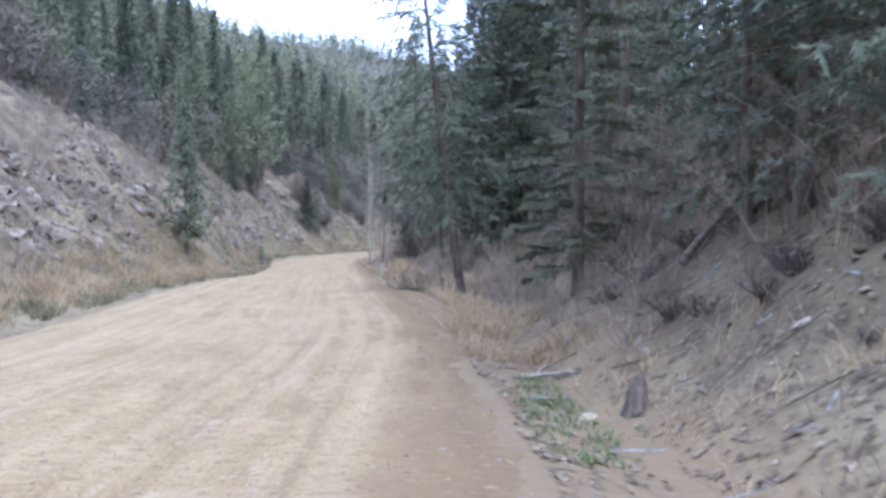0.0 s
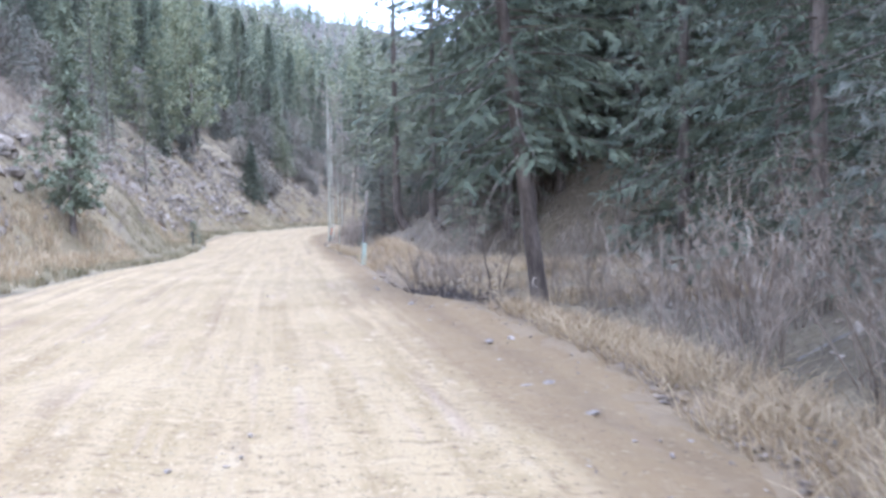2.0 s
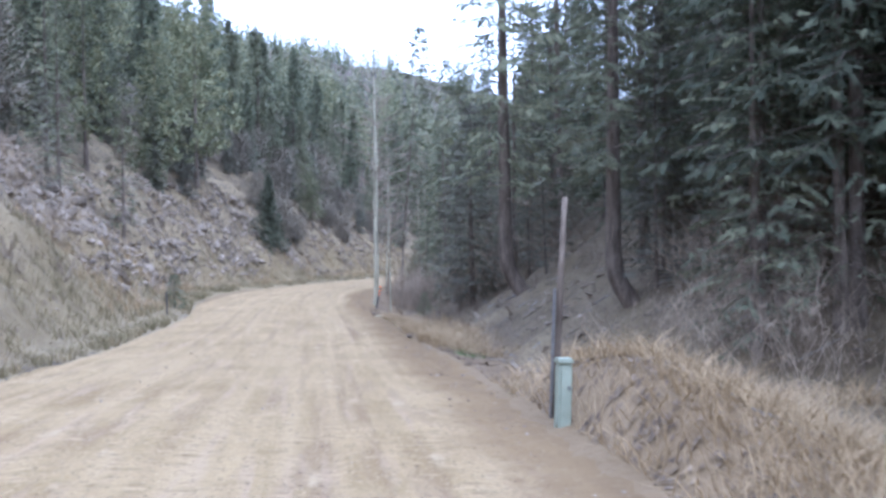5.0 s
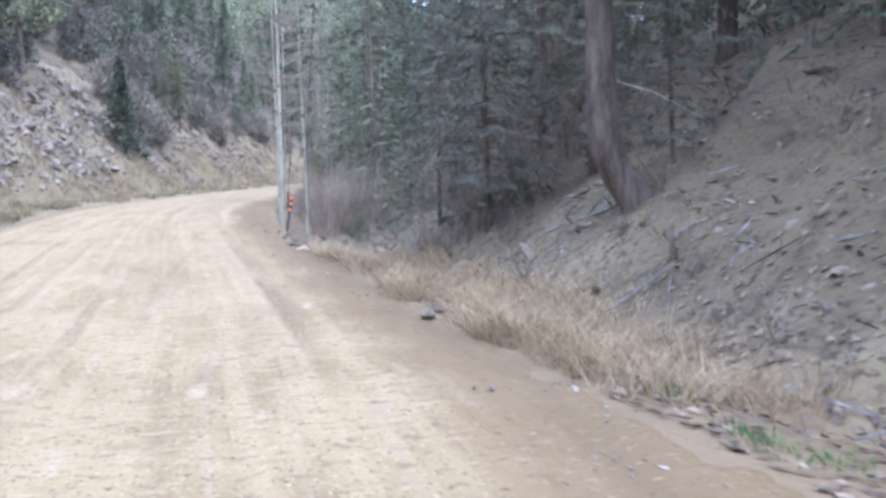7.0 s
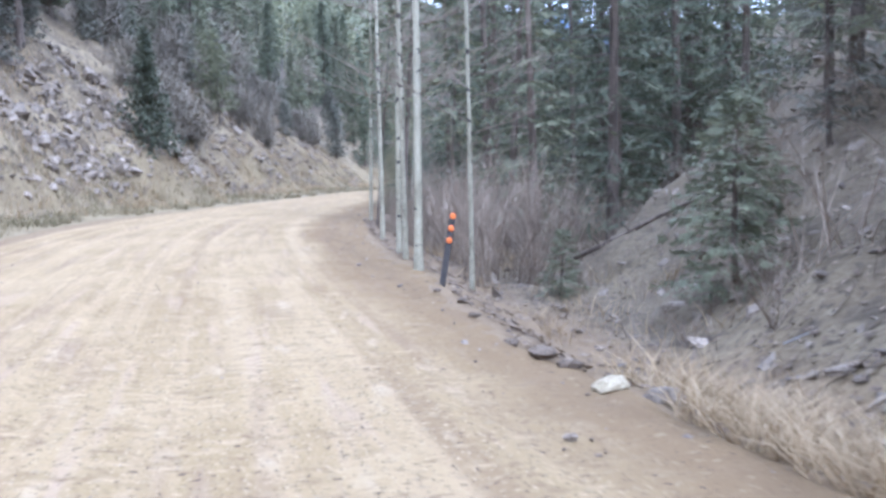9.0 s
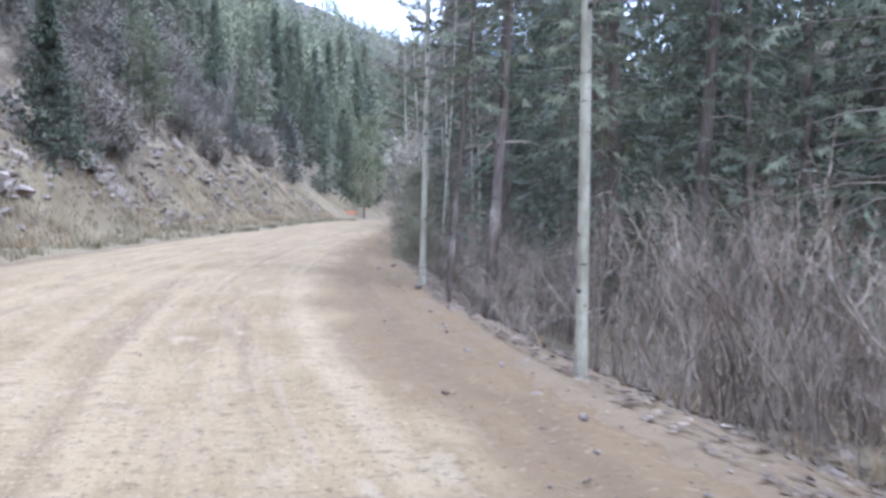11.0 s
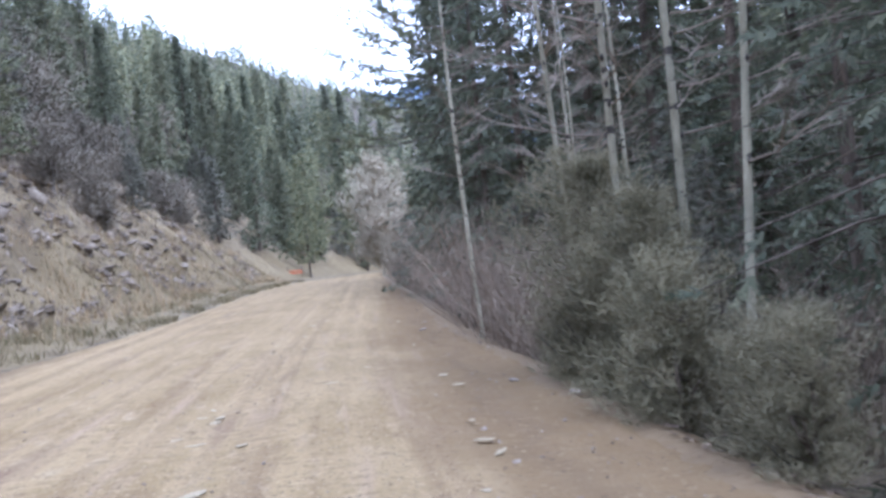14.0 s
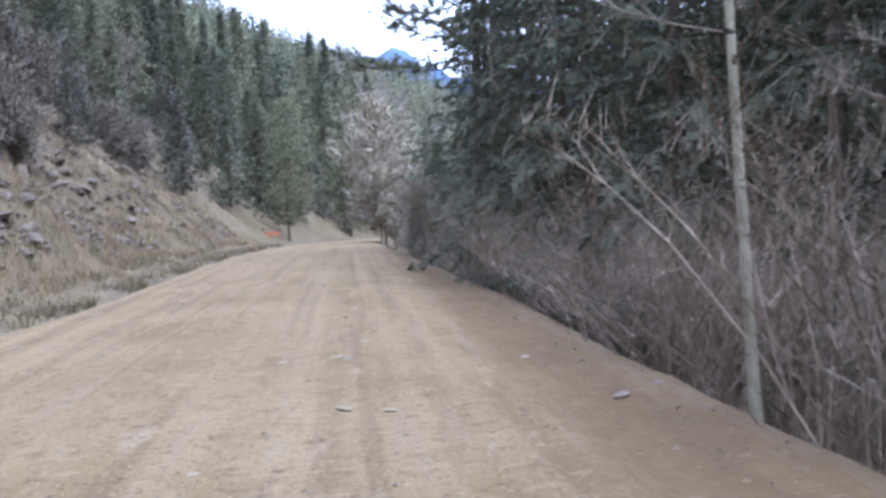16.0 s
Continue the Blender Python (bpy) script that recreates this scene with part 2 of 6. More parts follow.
mottled(GRAVEL, (0.333, 0.256, 0.147), 20, 0.60, 0.66, coords="UV")
mottled(GRAVEL, (0.094, 0.069, 0.045), 26, 0.61, 0.66, coords="UV")
banded(GRAVEL, (0.147, 0.099, 0.050), 3.2, 9, 1.5, 0.7, 0.80)
banded(GRAVEL, (0.101, 0.069, 0.040), 4.1, 4.35, 1.6, 0.30, 0.35)
banded(GRAVEL, (0.139, 0.097, 0.055), -9, -4.35, 1.2, 0.5, 0.7)
mottled(GRAVEL, (0.221, 0.166, 0.094), 9, 0.61, 0.67, (1, 1.6, 1), "UV")
mottled(GRAVEL, (0.083, 0.059, 0.038), 12, 0.63, 0.67, (1, 1.8, 1), "UV")
LAND = material("hillside_soil", [(0.073, 0.054, 0.031), (0.142, 0.108, 0.062), (0.206, 0.162, 0.093)], 0.5, 7, 0.95, 1.0, coords="Object", depth=0.12)
mottled(LAND, (0.204, 0.157, 0.084), 0.3, 0.56, 0.70)
mottled(LAND, (0.217, 0.175, 0.108), 4.5, 0.60, 0.68)
mottled(LAND, (0.044, 0.033, 0.022), 2.2, 0.56, 0.66)
mottled(LAND, (0.048, 0.035, 0.023), 9, 0.57, 0.64)
banded(LAND, (0.183, 0.139, 0.068), -9, -5.2, 3.0, 1.5, 0.6)
banded(LAND, (0.065, 0.053, 0.040), -900, -24, 6.0, 8.0, 0.8)
# wooded slope: darker litter, with the trees' shade put into its colour
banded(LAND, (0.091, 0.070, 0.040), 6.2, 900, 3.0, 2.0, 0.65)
banded(LAND, (0.165, 0.114, 0.060), 2.5, 6.1, 1.6, 0.9, 0.85)
NEEDLES = material("spruce_needles", [(0.073, 0.085, 0.053), (0.118, 0.127, 0.080), (0.166, 0.168, 0.102)], 1.6, 14, 0.75, 0, 0.3)
DARK_NEEDLES = material("dark_spruce_needles", [(0.051, 0.059, 0.038), (0.085, 0.095, 0.057), (0.128, 0.137, 0.081)], 1.6, 14, 0.75, 0, 0.25)
OLIVE_NEEDLES = material("olive_spruce_needles", [(0.071, 0.078, 0.045), (0.110, 0.114, 0.065), (0.153, 0.152, 0.088)], 1.6, 14, 0.75, 0, 0.1)
FIR = material("fir_needles", [(0.117, 0.124, 0.075), (0.166, 0.170, 0.103), (0.220, 0.217, 0.128)], 1.4, 12, 0.75, 0, 0.3)
PINE = material("pine_needles", [(0.117, 0.128, 0.071), (0.171, 0.173, 0.093), (0.226, 0.216, 0.116)], 1.4, 12, 0.75, 0, 0.28)
SAGE = material("juniper_needles", [(0.154, 0.138, 0.080), (0.210, 0.188, 0.112), (0.266, 0.234, 0.143)], 1.6, 14, 0.8, 0, 0.15)
DULL = material("dull_needles", [(0.100, 0.098, 0.072), (0.142, 0.136, 0.100), (0.185, 0.176, 0.130)], 1.3, 12, 0.8, 0, 0.25)
PALE_PINE = material("pale_pine_needles", [(0.128, 0.144, 0.084), (0.176, 0.186, 0.112), (0.223, 0.228, 0.140)], 1.4, 12, 0.75, 0, 0.1)
GREY_TWIG = material("grey_oak_twigs", [(0.114, 0.095, 0.068), (0.159, 0.135, 0.097), (0.209, 0.179, 0.132)], 1.0, 8, 0.9, 0, 0.2)
BARK = material("conifer_bark", [(0.060, 0.046, 0.034), (0.106, 0.083, 0.062), (0.161, 0.129, 0.098)], 5, 26, 0.95, 0.8, 0.2, stretch=(1, 1, 0.25))
DEAD = material("dead_wood", [(0.13, 0.115, 0.10), (0.22, 0.20, 0.175), (0.32, 0.30, 0.27)], 5, 30, 0.9, 0.4, 0.25, stretch=(1, 1, 0.3))
ASPEN = material("aspen_bark", [(0.235, 0.215, 0.148), (0.325, 0.299, 0.211), (0.400, 0.372, 0.271)], 2.2, 18, 0.8, 0.3, 0.12, stretch=(1, 1, 0.6))
mottled(ASPEN, (0.20, 0.19, 0.14), 1.6, 0.52, 0.70, (1, 1, 0.5))
mottled(ASPEN, (0.06, 0.053, 0.045), 3.4, 0.605, 0.635, (1, 1, 2.8))
KNOT = material("aspen_knot", [(0.035, 0.03, 0.028), (0.08, 0.07, 0.06)], 12, 40, 0.95, 0.5)
TWIG = material("bare_twigs", [(0.160, 0.123, 0.086), (0.238, 0.187, 0.133), (0.325, 0.264, 0.192)], 1.2, 9, 0.9, 0, 0.25)
DARK_TWIG = material("dark_dead_twigs", [(0.055, 0.044, 0.036), (0.085, 0.068, 0.055), (0.12, 0.097, 0.08)], 1.2, 9, 0.9, 0, 0.15)
CREAM_TWIG = material("cream_twigs", [(0.328, 0.277, 0.194), (0.406, 0.349, 0.248), (0.468, 0.411, 0.301)], 1.2, 9, 0.9, 0)
PALE_TWIG = material("pale_twigs", [(0.172, 0.137, 0.102), (0.232, 0.189, 0.144), (0.292, 0.243, 0.189)], 1.2, 9, 0.9, 0, 0.15)
GRASS = material("dry_grass", [(0.228, 0.160, 0.081), (0.329, 0.241, 0.133), (0.422, 0.327, 0.197)], 0.9, 6, 0.85, 0)
OLIVE = material("olive_grass", [(0.123, 0.106, 0.055), (0.204, 0.170, 0.093), (0.294, 0.239, 0.140)], 0.7, 6, 0.85, 0)
GREEN = material("green_grass", [(0.09, 0.14, 0.045), (0.15, 0.20, 0.07)], 2, 9, 0.8, 0)
BRUSH = material("dry_brush", [(0.11, 0.086, 0.068), (0.18, 0.145, 0.115), (0.26, 0.21, 0.165)], 0.8, 6, 0.9, 0)
ROCK = material("bank_rock", [(0.081, 0.063, 0.045), (0.155, 0.124, 0.090), (0.232, 0.191, 0.143)], 1.3, 11, 0.9, 0.7, depth=0.05)
PALE_ROCK = material("pale_rock", [(0.230, 0.183, 0.112), (0.313, 0.257, 0.162), (0.386, 0.331, 0.216)], 4, 30, 0.9, 0.5)
DARK_SOIL = material("dark_clod", [(0.072, 0.055, 0.040), (0.126, 0.096, 0.066), (0.192, 0.146, 0.099)], 5, 30, 0.95, 0.6)
BANK_PALE = material("pale_bank_rock", [(0.153, 0.120, 0.085), (0.218, 0.176, 0.128), (0.289, 0.238, 0.178)], 2.5, 20, 0.9, 0.6, depth=0.03)
LITTER = material("leaf_litter", [(0.060, 0.041, 0.028), (0.128, 0.094, 0.062), (0.230, 0.176, 0.117)], 9, 40, 0.9, 0)
STONE = material("gravel_stone", [(0.117, 0.091, 0.070), (0.203, 0.165, 0.127), (0.279, 0.235, 0.184)], 3, 30, 0.9, 0.3)

for loose in (SAGE, CREAM_TWIG, OLIVE_NEEDLES, PALE_PINE, GREY_TWIG, DARK_NEEDLES, NEEDLES, FIR, PINE, DULL, GRASS, OLIVE, ROCK, BANK_PALE, STONE, LITTER, TWIG):
    uneven(loose, 0.22)
for thin_leaf in (SAGE, OLIVE_NEEDLES, PALE_PINE, DARK_NEEDLES, NEEDLES, FIR, PINE, DULL, GRASS, OLIVE, GREEN):
    leafy(thin_leaf, 0.35)


# ---- making meshes ----
class Shape:
    """Gathers vertices and faces of one mesh."""

    def __init__(self):
        self.v, self.f = [], []

    def tube(self, points, radii, sides=6, twist=0.0):
        n0, k = len(self.v), len(points)
        for i, p in enumerate(points):
            a, b = Vector(points[max(i - 1, 0)]), Vector(points[min(i + 1, k - 1)])
            way = (b - a).normalized() if (b - a).length > 1e-6 else Vector((0, 0, 1))
            side = way.cross(Vector((0.31, 0.95, 0.05)) if abs(way.y) < 0.8 else Vector((0.95, 0.1, 0.3))).normalized()
            other = way.cross(side)
            for j in range(sides):
                c = 2 * math.pi * j / sides + twist
                q = Vector(p) + (side * math.cos(c) + other * math.sin(c)) * radii[i]
                self.v.append((q.x, q.y, q.z))
        for i in range(k - 1):
            for j in range(sides):
                a, b = n0 + i * sides + j, n0 + i * sides + (j + 1) % sides
                self.f.append((a, b, b + sides, a + sides))
        self.f.append(tuple(range(n0 + sides - 1, n0 - 1, -1)))
        self.f.append(tuple(range(n0 + (k - 1) * sides, n0 + k * sides)))

    def blade(self, base, tip, width, side):
        """A narrow leaf: broad in its lower third, pointed at both ends."""
        n = len(self.v)
        mx, my, mz = (base[i] * 0.6 + tip[i] * 0.4 for i in range(3))
        self.v += [tuple(base), (mx + side[0] * width, my + side[1] * width, mz + side[2] * width), tuple(tip), (mx - side[0] * width, my - side[1] * width, mz - side[2] * width)]
        self.f.append((n, n + 1, n + 2, n + 3))

    def splinter(self, base, tip, width, side):
        n = len(self.v)
        self.v += [(base[0] + side[0] * width, base[1] + side[1] * width, base[2]), (base[0] - side[0] * width, base[1] - side[1] * width, base[2]), tuple(tip)]
        self.f.append((n, n + 1, n + 2))

    def mesh(self, name, shade_smooth=False):
        me = bpy.data.meshes.new(name)
        me.from_pydata(self.v, [], self.f)
        if shade_smooth:
            me.polygons.foreach_set("use_smooth", [True] * len(me.polygons))
        me.update()
        return me


def outward(v, share, own=None):
    """Normals that lean away from the tree's axis and up, as a rounded crown of fine needles has."""
    v = np.asarray(v, float)
    r = np.maximum(np.hypot(v[:, 0], v[:, 1]), 0.05)
    n = np.stack([v[:, 0] / r, v[:, 1] / r, np.full(len(v), 0.6)], -1)
    n /= np.linalg.norm(n, axis=1)[:, None]
    if own is not None:
        n = n * share + own * (1 - share)
        n /= np.maximum(np.linalg.norm(n, axis=1), 1e-6)[:, None]
    return n


def fluffy(shape, name, share):
    """A mesh of a crown: every face turned outwards and shaded softly."""
    v = np.array(shape.v)
    out, own = outward(v, 1), np.zeros((len(v), 3))
    for i, f in enumerate(shape.f):
        a, b, c = v[f[0]], v[f[1]], v[f[2]]
        ux, uy, uz = b - a
        wx, wy, wz = c - a
        n = (uy * wz - uz * wy, uz * wx - ux * wz, ux * wy - uy * wx)
        o = out[f[1]]
        if n[0] * o[0] + n[1] * o[1] + n[2] * o[2] < 0:
            shape.f[i] = f[::-1]
            n = (-n[0], -n[1], -n[2])
        size = math.sqrt(n[0] ** 2 + n[1] ** 2 + n[2] ** 2) + 1e-9
        for k in f:
            own[k] += (n[0] / size, n[1] / size, n[2] / size)
    own /= np.maximum(np.linalg.norm(own, axis=1), 1e-6)[:, None]
    me = shape.mesh(name, True)
    me.normals_split_custom_set_from_vertices(outward(v, share, own).tolist())
    return me


def part(name, shape, mat, parent=None, label="", shade_smooth=False):
    """Links a shape or mesh as one object, under its thing if it has one."""
    me = shape.mesh(name, shade_smooth) if isinstance(shape, Shape) else shape
    if not me.materials:
        me.materials.append(mat)
    ob = new(name, me)
    if parent:
        ob.parent = parent
    if label:
        ob["label"] = label
    return ob


def stuff(name, verts, faces, mat, label, category, shade_smooth=False):
    """One object out of arrays: verts n x 3 and faces m x 3 or m x 4."""
    me = bpy.data.meshes.new(name)
    verts, faces = np.asarray(verts, np.float32), np.asarray(faces, np.int32)
    m, k = faces.shape
    me.vertices.add(len(verts))
    me.vertices.foreach_set("co", verts.ravel())
    me.loops.add(m * k)
    me.loops.foreach_set("vertex_index", faces.ravel())
    me.polygons.add(m)
    me.polygons.foreach_set("loop_start", np.arange(0, m * k, k, dtype=np.int32))
    me.polygons.foreach_set("use_smooth", np.full(m, shade_smooth))
    me.update(calc_edges=True)
    me.materials.append(mat)
    return tagged(new(name, me), label, category, kind="stuff")


def put_many(template_v, template_f, places, turns, scales, lean=None):
    """Repeats a template at many places (n x 3), turned and scaled; returns verts and faces."""
    tv, tf = np.asarray(template_v, np.float32), np.asarray(template_f, np.int32)
    c, s = np.cos(turns)[:, None], np.sin(turns)[:, None]
    sc = np.asarray(scales, np.float32)
    sc = sc[:, None, None] if sc.ndim == 1 else sc[:, None, :]
    v = np.repeat(tv[None], len(places), 0) * sc
    x, y = v[..., 0] * c - v[..., 1] * s, v[..., 0] * s + v[..., 1] * c
    v = np.stack([x, y, v[..., 2]], -1) + np.asarray(places, np.float32)[:, None]
    f = tf[None] + (np.arange(len(places)) * len(tv))[:, None, None]
    return v.reshape(-1, 3), f.reshape(-1, tf.shape[1])


# ---- ground and road ----
def stretched(near, far, step, growth):
    out, at = [0.0], 0.0
    while at < far:
        at += step if at < near else step * (1 + (at - near) * growth)
        out.append(at)
    return out


def sheet(name, us, ys, height, mat):
    """A sheet over the road's own coordinates; its UV is metres from the road's middle and metres along it."""
    us, ys = np.asarray(us), np.asarray(ys)
    yy, uu = np.meshgrid(ys, us, indexing="ij")
    xx = road_x(yy) + uu
    zz = height(xx, yy, uu)
    verts = np.stack([xx, yy, zz], -1).reshape(-1, 3)
    n, m = len(ys), len(us)
    a = (np.arange(n - 1)[:, None] * m + np.arange(m - 1)[None]).ravel()
    faces = np.stack([a, a + 1, a + m + 1, a + m], -1)
    ob = stuff(name, verts, faces, mat, "", "", True)
    uv = ob.data.uv_layers.new(name="UVMap")
    coords = np.stack([uu, yy], -1).reshape(-1, 2)[faces.ravel()]
    uv.data.foreach_set("uv", coords.astype(np.float32).ravel())
    return ob


left_us = [-HALF - v for v in stretched(10, 700, 0.32, 0.22)][::-1] + [-4.3, -3.9, -3.5]
right_us = [HALF - 0.5 + v for v in stretched(10, 700, 0.45, 0.10)]
land_ys = [-80 + 4 * i for i in range(19)] + [-4 + 0.6 * i for i in range(340)] + [200 + v for v in stretched(20, 900, 1.6, 0.05)]


def under_road(x, y, u):
    z = land(x, y)
    inner = np.maximum(smooth(0.9, 0.05, u + left_edge(y)) * (u < 0), smooth(-0.9, -0.05, u - right_edge(y)) * (u >= 0))
    inside = (u > -left_edge(y)) & (u < right_edge(y))
    return np.where(inside, np.minimum(z, road_z(y) - fall(y, u)) - 0.28 * (1 - inner), z)


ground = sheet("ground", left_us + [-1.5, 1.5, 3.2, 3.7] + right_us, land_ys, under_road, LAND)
tagged(ground, "hillsides of pale brown soil, litter and rock above a valley road", "ground", kind="structure")


def road_top(x, y, u):
    ruts = 0.018 * np.cos(u * 2.1 + 0.4 * rough(y, u * 0, 30, 21)) + 0.016 * rough(u * 3, y * 0.25, 1.0, 22) + 0.009 * rough(x, y, 0.25, 23)
    ruts = ruts + smooth(3.1, 3.7, u) * (0.022 * rough(x, y, 0.42, 25) + 0.016 * np.abs(rough(x, y, 0.2, 26)) + 0.02 * rough(u * 2.0, y * 0.12, 1.0, 27))
    spill = np.maximum(u - HALF + 0.2, 0)
    edge_drop = -0.5 * np.maximum(u - right_edge(y), 0) - 0.6 * np.maximum(-u - left_edge(y) - 0.1, 0)
    return road_z(y) - fall(y, u) + ruts - 0.012 * np.abs(u) + 0.03 + edge_drop - 0.02 * spill


road = sheet("road", np.concatenate([np.arange(-HALF - 0.45, 3.0, 0.22), np.arange(3.0, HALF + 2.2, 0.09)]), np.concatenate([np.arange(-40, 0, 1.0), np.arange(0, 150, 0.16), np.arange(150, 200, 0.4), np.arange(200, 420, 1.5)]), road_top, GRAVEL)
tagged(road, "pale tan washboard gravel road with wheel ruts", "road", kind="structure")


def floor_at(x, y):
    u = x - float(road_x(y))
    if -float(left_edge(y)) < u < float(right_edge(y)):
        return float(road_z(y) - fall(y, u))
    return float(land(x, y))


# ---- trees ----
def lerp(a, b, t):
    return a + (b - a) * t


def conifer(name, rng, height, spread, low, mat, per_metre=6.0, laterals=9, leaves=5, droop=0.22, leaf=0.30, width=0.05, radius=None, open_top=False, dead=0, tuft=False, bend=0.0, hang=0.8):
    """A conifer: a tapered trunk with limbs, a crown of needle sprays and some dead lower limbs."""
    root = new(name)
    trunk, crown = Shape(), Shape()
    r0 = radius or height * 0.0085 + 0.03
    sway = [rng.uniform(-0.1, 0.1) for _ in range(4)]

    def axis(z):
        t = z / height
        return Vector((sway[0] * math.sin(3 * t + sway[1] * 9) + bend * math.exp(-(z / 0.75) ** 2 * 0.9) * (1 if z > 0 else 1 - 0.5 * z), sway[2] * math.sin(2.4 * t + sway[3] * 9), z))

    zs = [-0.5, 0.0, 0.25, 0.5, 0.8, 1.2, 1.7] + [height * k / 9 for k in range(1, 10)]
    trunk.tube([axis(z) for z in zs], [r0 * 1.5, r0 * 1.35, r0 * 1.15, r0 * 1.08, r0 * 1.04, r0 * 1.02, r0] + [max(r0 * (1 - k / 9) ** 0.85, 0.012) for k in range(1, 10)], 9)
    z, turn = low * height, rng.uniform(0, 6)
    while z < height * 0.985:
        t = (z / height - low) / (1 - low)
        if tuft:
            reach = spread * (0.55 + 0.6 * math.sin(min(t * 1.25 + 0.25, 1) * math.pi)) * (1 - t ** 3) * rng.uniform(0.6, 1.15)
        else:
            reach = spread * (1 - t) ** 0.8 * rng.uniform(0.62, 1.12) * (0.75 + 0.25 * min(t * 6, 1)) + 0.12
        turn += 2.4 + rng.uniform(-0.5, 0.5)
        dip = droop * (1.2 - 1.5 * t) * rng.uniform(0.7, 1.3)
        rise = 0.25 * t + (0.12 if tuft else 0)
        out = Vector((math.cos(turn), math.sin(turn), 0))
        across = Vector((-out.y, out.x, 0))
        start = axis(z)
        wave = rng.uniform(-0.25, 0.25)

        def along(s):
            return start + out * (reach * s) + across * (reach * wave * s * s) + Vector((0, 0, reach * (rise * s - dip * 2.0 * s * s + dip * 0.9 * s ** 4)))

        rb = max(0.008, 0.008 * reach + 0.004)
        trunk.tube([along(s) for s in (0, 0.45, 1)], [rb, rb * 0.6, 0.004], 3)
        trunk.f = trunk.f[:-2]
        count = max(3, int(laterals * (0.5 + 0.5 * reach / spread)))
        for i in range(count):
            s = (0.35 if tuft else 0.10) + (0.65 if tuft else 0.90) * (i + rng.random()) / count
            p = along(s)
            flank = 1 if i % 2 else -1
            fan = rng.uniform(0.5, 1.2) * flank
            size = (0.36 * reach * (1.15 - s) + 0.16) * rng.uniform(0.7, 1.25)
            if tuft:
                size = 0.35 * rng.uniform(0.7, 1.3)
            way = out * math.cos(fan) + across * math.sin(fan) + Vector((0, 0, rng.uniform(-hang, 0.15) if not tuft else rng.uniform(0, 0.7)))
            way.normalize()
            across_way = way.cross(Vector((rng.uniform(-1, 1), rng.uniform(-1, 1), rng.uniform(0.2, 1)))).normalized()
            flat = way.cross(across_way)
            for k in range(leaves):
                long = leaf * rng.uniform(0.6, 1.25) * (0.65 + 0.35 * (1 - t))
                if tuft:
                    ray = Vector((rng.gauss(0, 1), rng.gauss(0, 1), rng.gauss(0.35, 0.9))).normalized()
                    q = p + way * (size * rng.random())
                else:
                    a = (1 if k % 2 else -1) * rng.uniform(0.25, 1.0)
                    ray = way * math.cos(a) + across_way * math.sin(a) + flat * rng.uniform(-0.3, 0.3) + Vector((0, 0, rng.uniform(-0.35, 0.05)))
                    q = p + way * (size * (k + rng.random()) / leaves)
                    long *= 1.15 - 0.5 * k / leaves
                side = ray.cross(flat if not tuft else Vector((rng.uniform(-1, 1), rng.uniform(-1, 1), rng.uniform(-1, 1)))).normalized() * (width * rng.uniform(0.6, 1.4))
                e = q + ray * long
                n = len(crown.v)
                crown.v += [(q.x + side.x, q.y + side.y, q.z + side.z), (q.x - side.x, q.y - side.y, q.z - side.z), (e.x, e.y, e.z)]
                crown.f.append((n, n + 1, n + 2))
        z += rng.uniform(0.5, 1.5) / per_metre * (1.0 if t < 0.8 else 0.6)
    for k in range(10):  # the leader
        a = rng.uniform(0, 6.28)
        q = axis(height * rng.uniform(0.95, 0.995))
        crown.blade(q, q + Vector((0.14 * math.cos(a), 0.14 * math.sin(a), leaf * 0.8)), width * 0.7, (math.sin(a), -math.cos(a), 0))
    for k in range(dead):
        zz = rng.uniform(0.04, max(low, 0.12) + 0.18) * height
        a, long = rng.uniform(0, 6.28), spread * rng.uniform(0.3, 0.8)
        p0 = axis(zz)
        way = Vector((math.cos(a), math.sin(a), rng.uniform(-0.35, 0.15)))
        p1, p2 = p0 + way * long * 0.5, p0 + way * long + Vector((0, 0, -0.12 * long))
        limbs = Shape()
        limbs.tube([p0, p1, p2], [0.016, 0.010, 0.003], 3)
        for i in range(5):
            s = rng.uniform(0.3, 1)
            q = p0.lerp(p2, s)
            b = a + rng.choice((-1, 1)) * rng.uniform(0.4, 1.1)
            tip = q + Vector((math.cos(b), math.sin(b), rng.uniform(-0.4, 0.2))) * long * rng.uniform(0.15, 0.4)
            limbs.splinter(q, tip, 0.006, (0.7, 0.7))
        part("dead_limb", limbs, TWIG, root, "grey leafless lower limb")
    part("trunk", trunk, BARK, root, "", True)
    part("crown", fluffy(crown, "crown", 0.55), mat, root, "needle-covered branches")
    return root


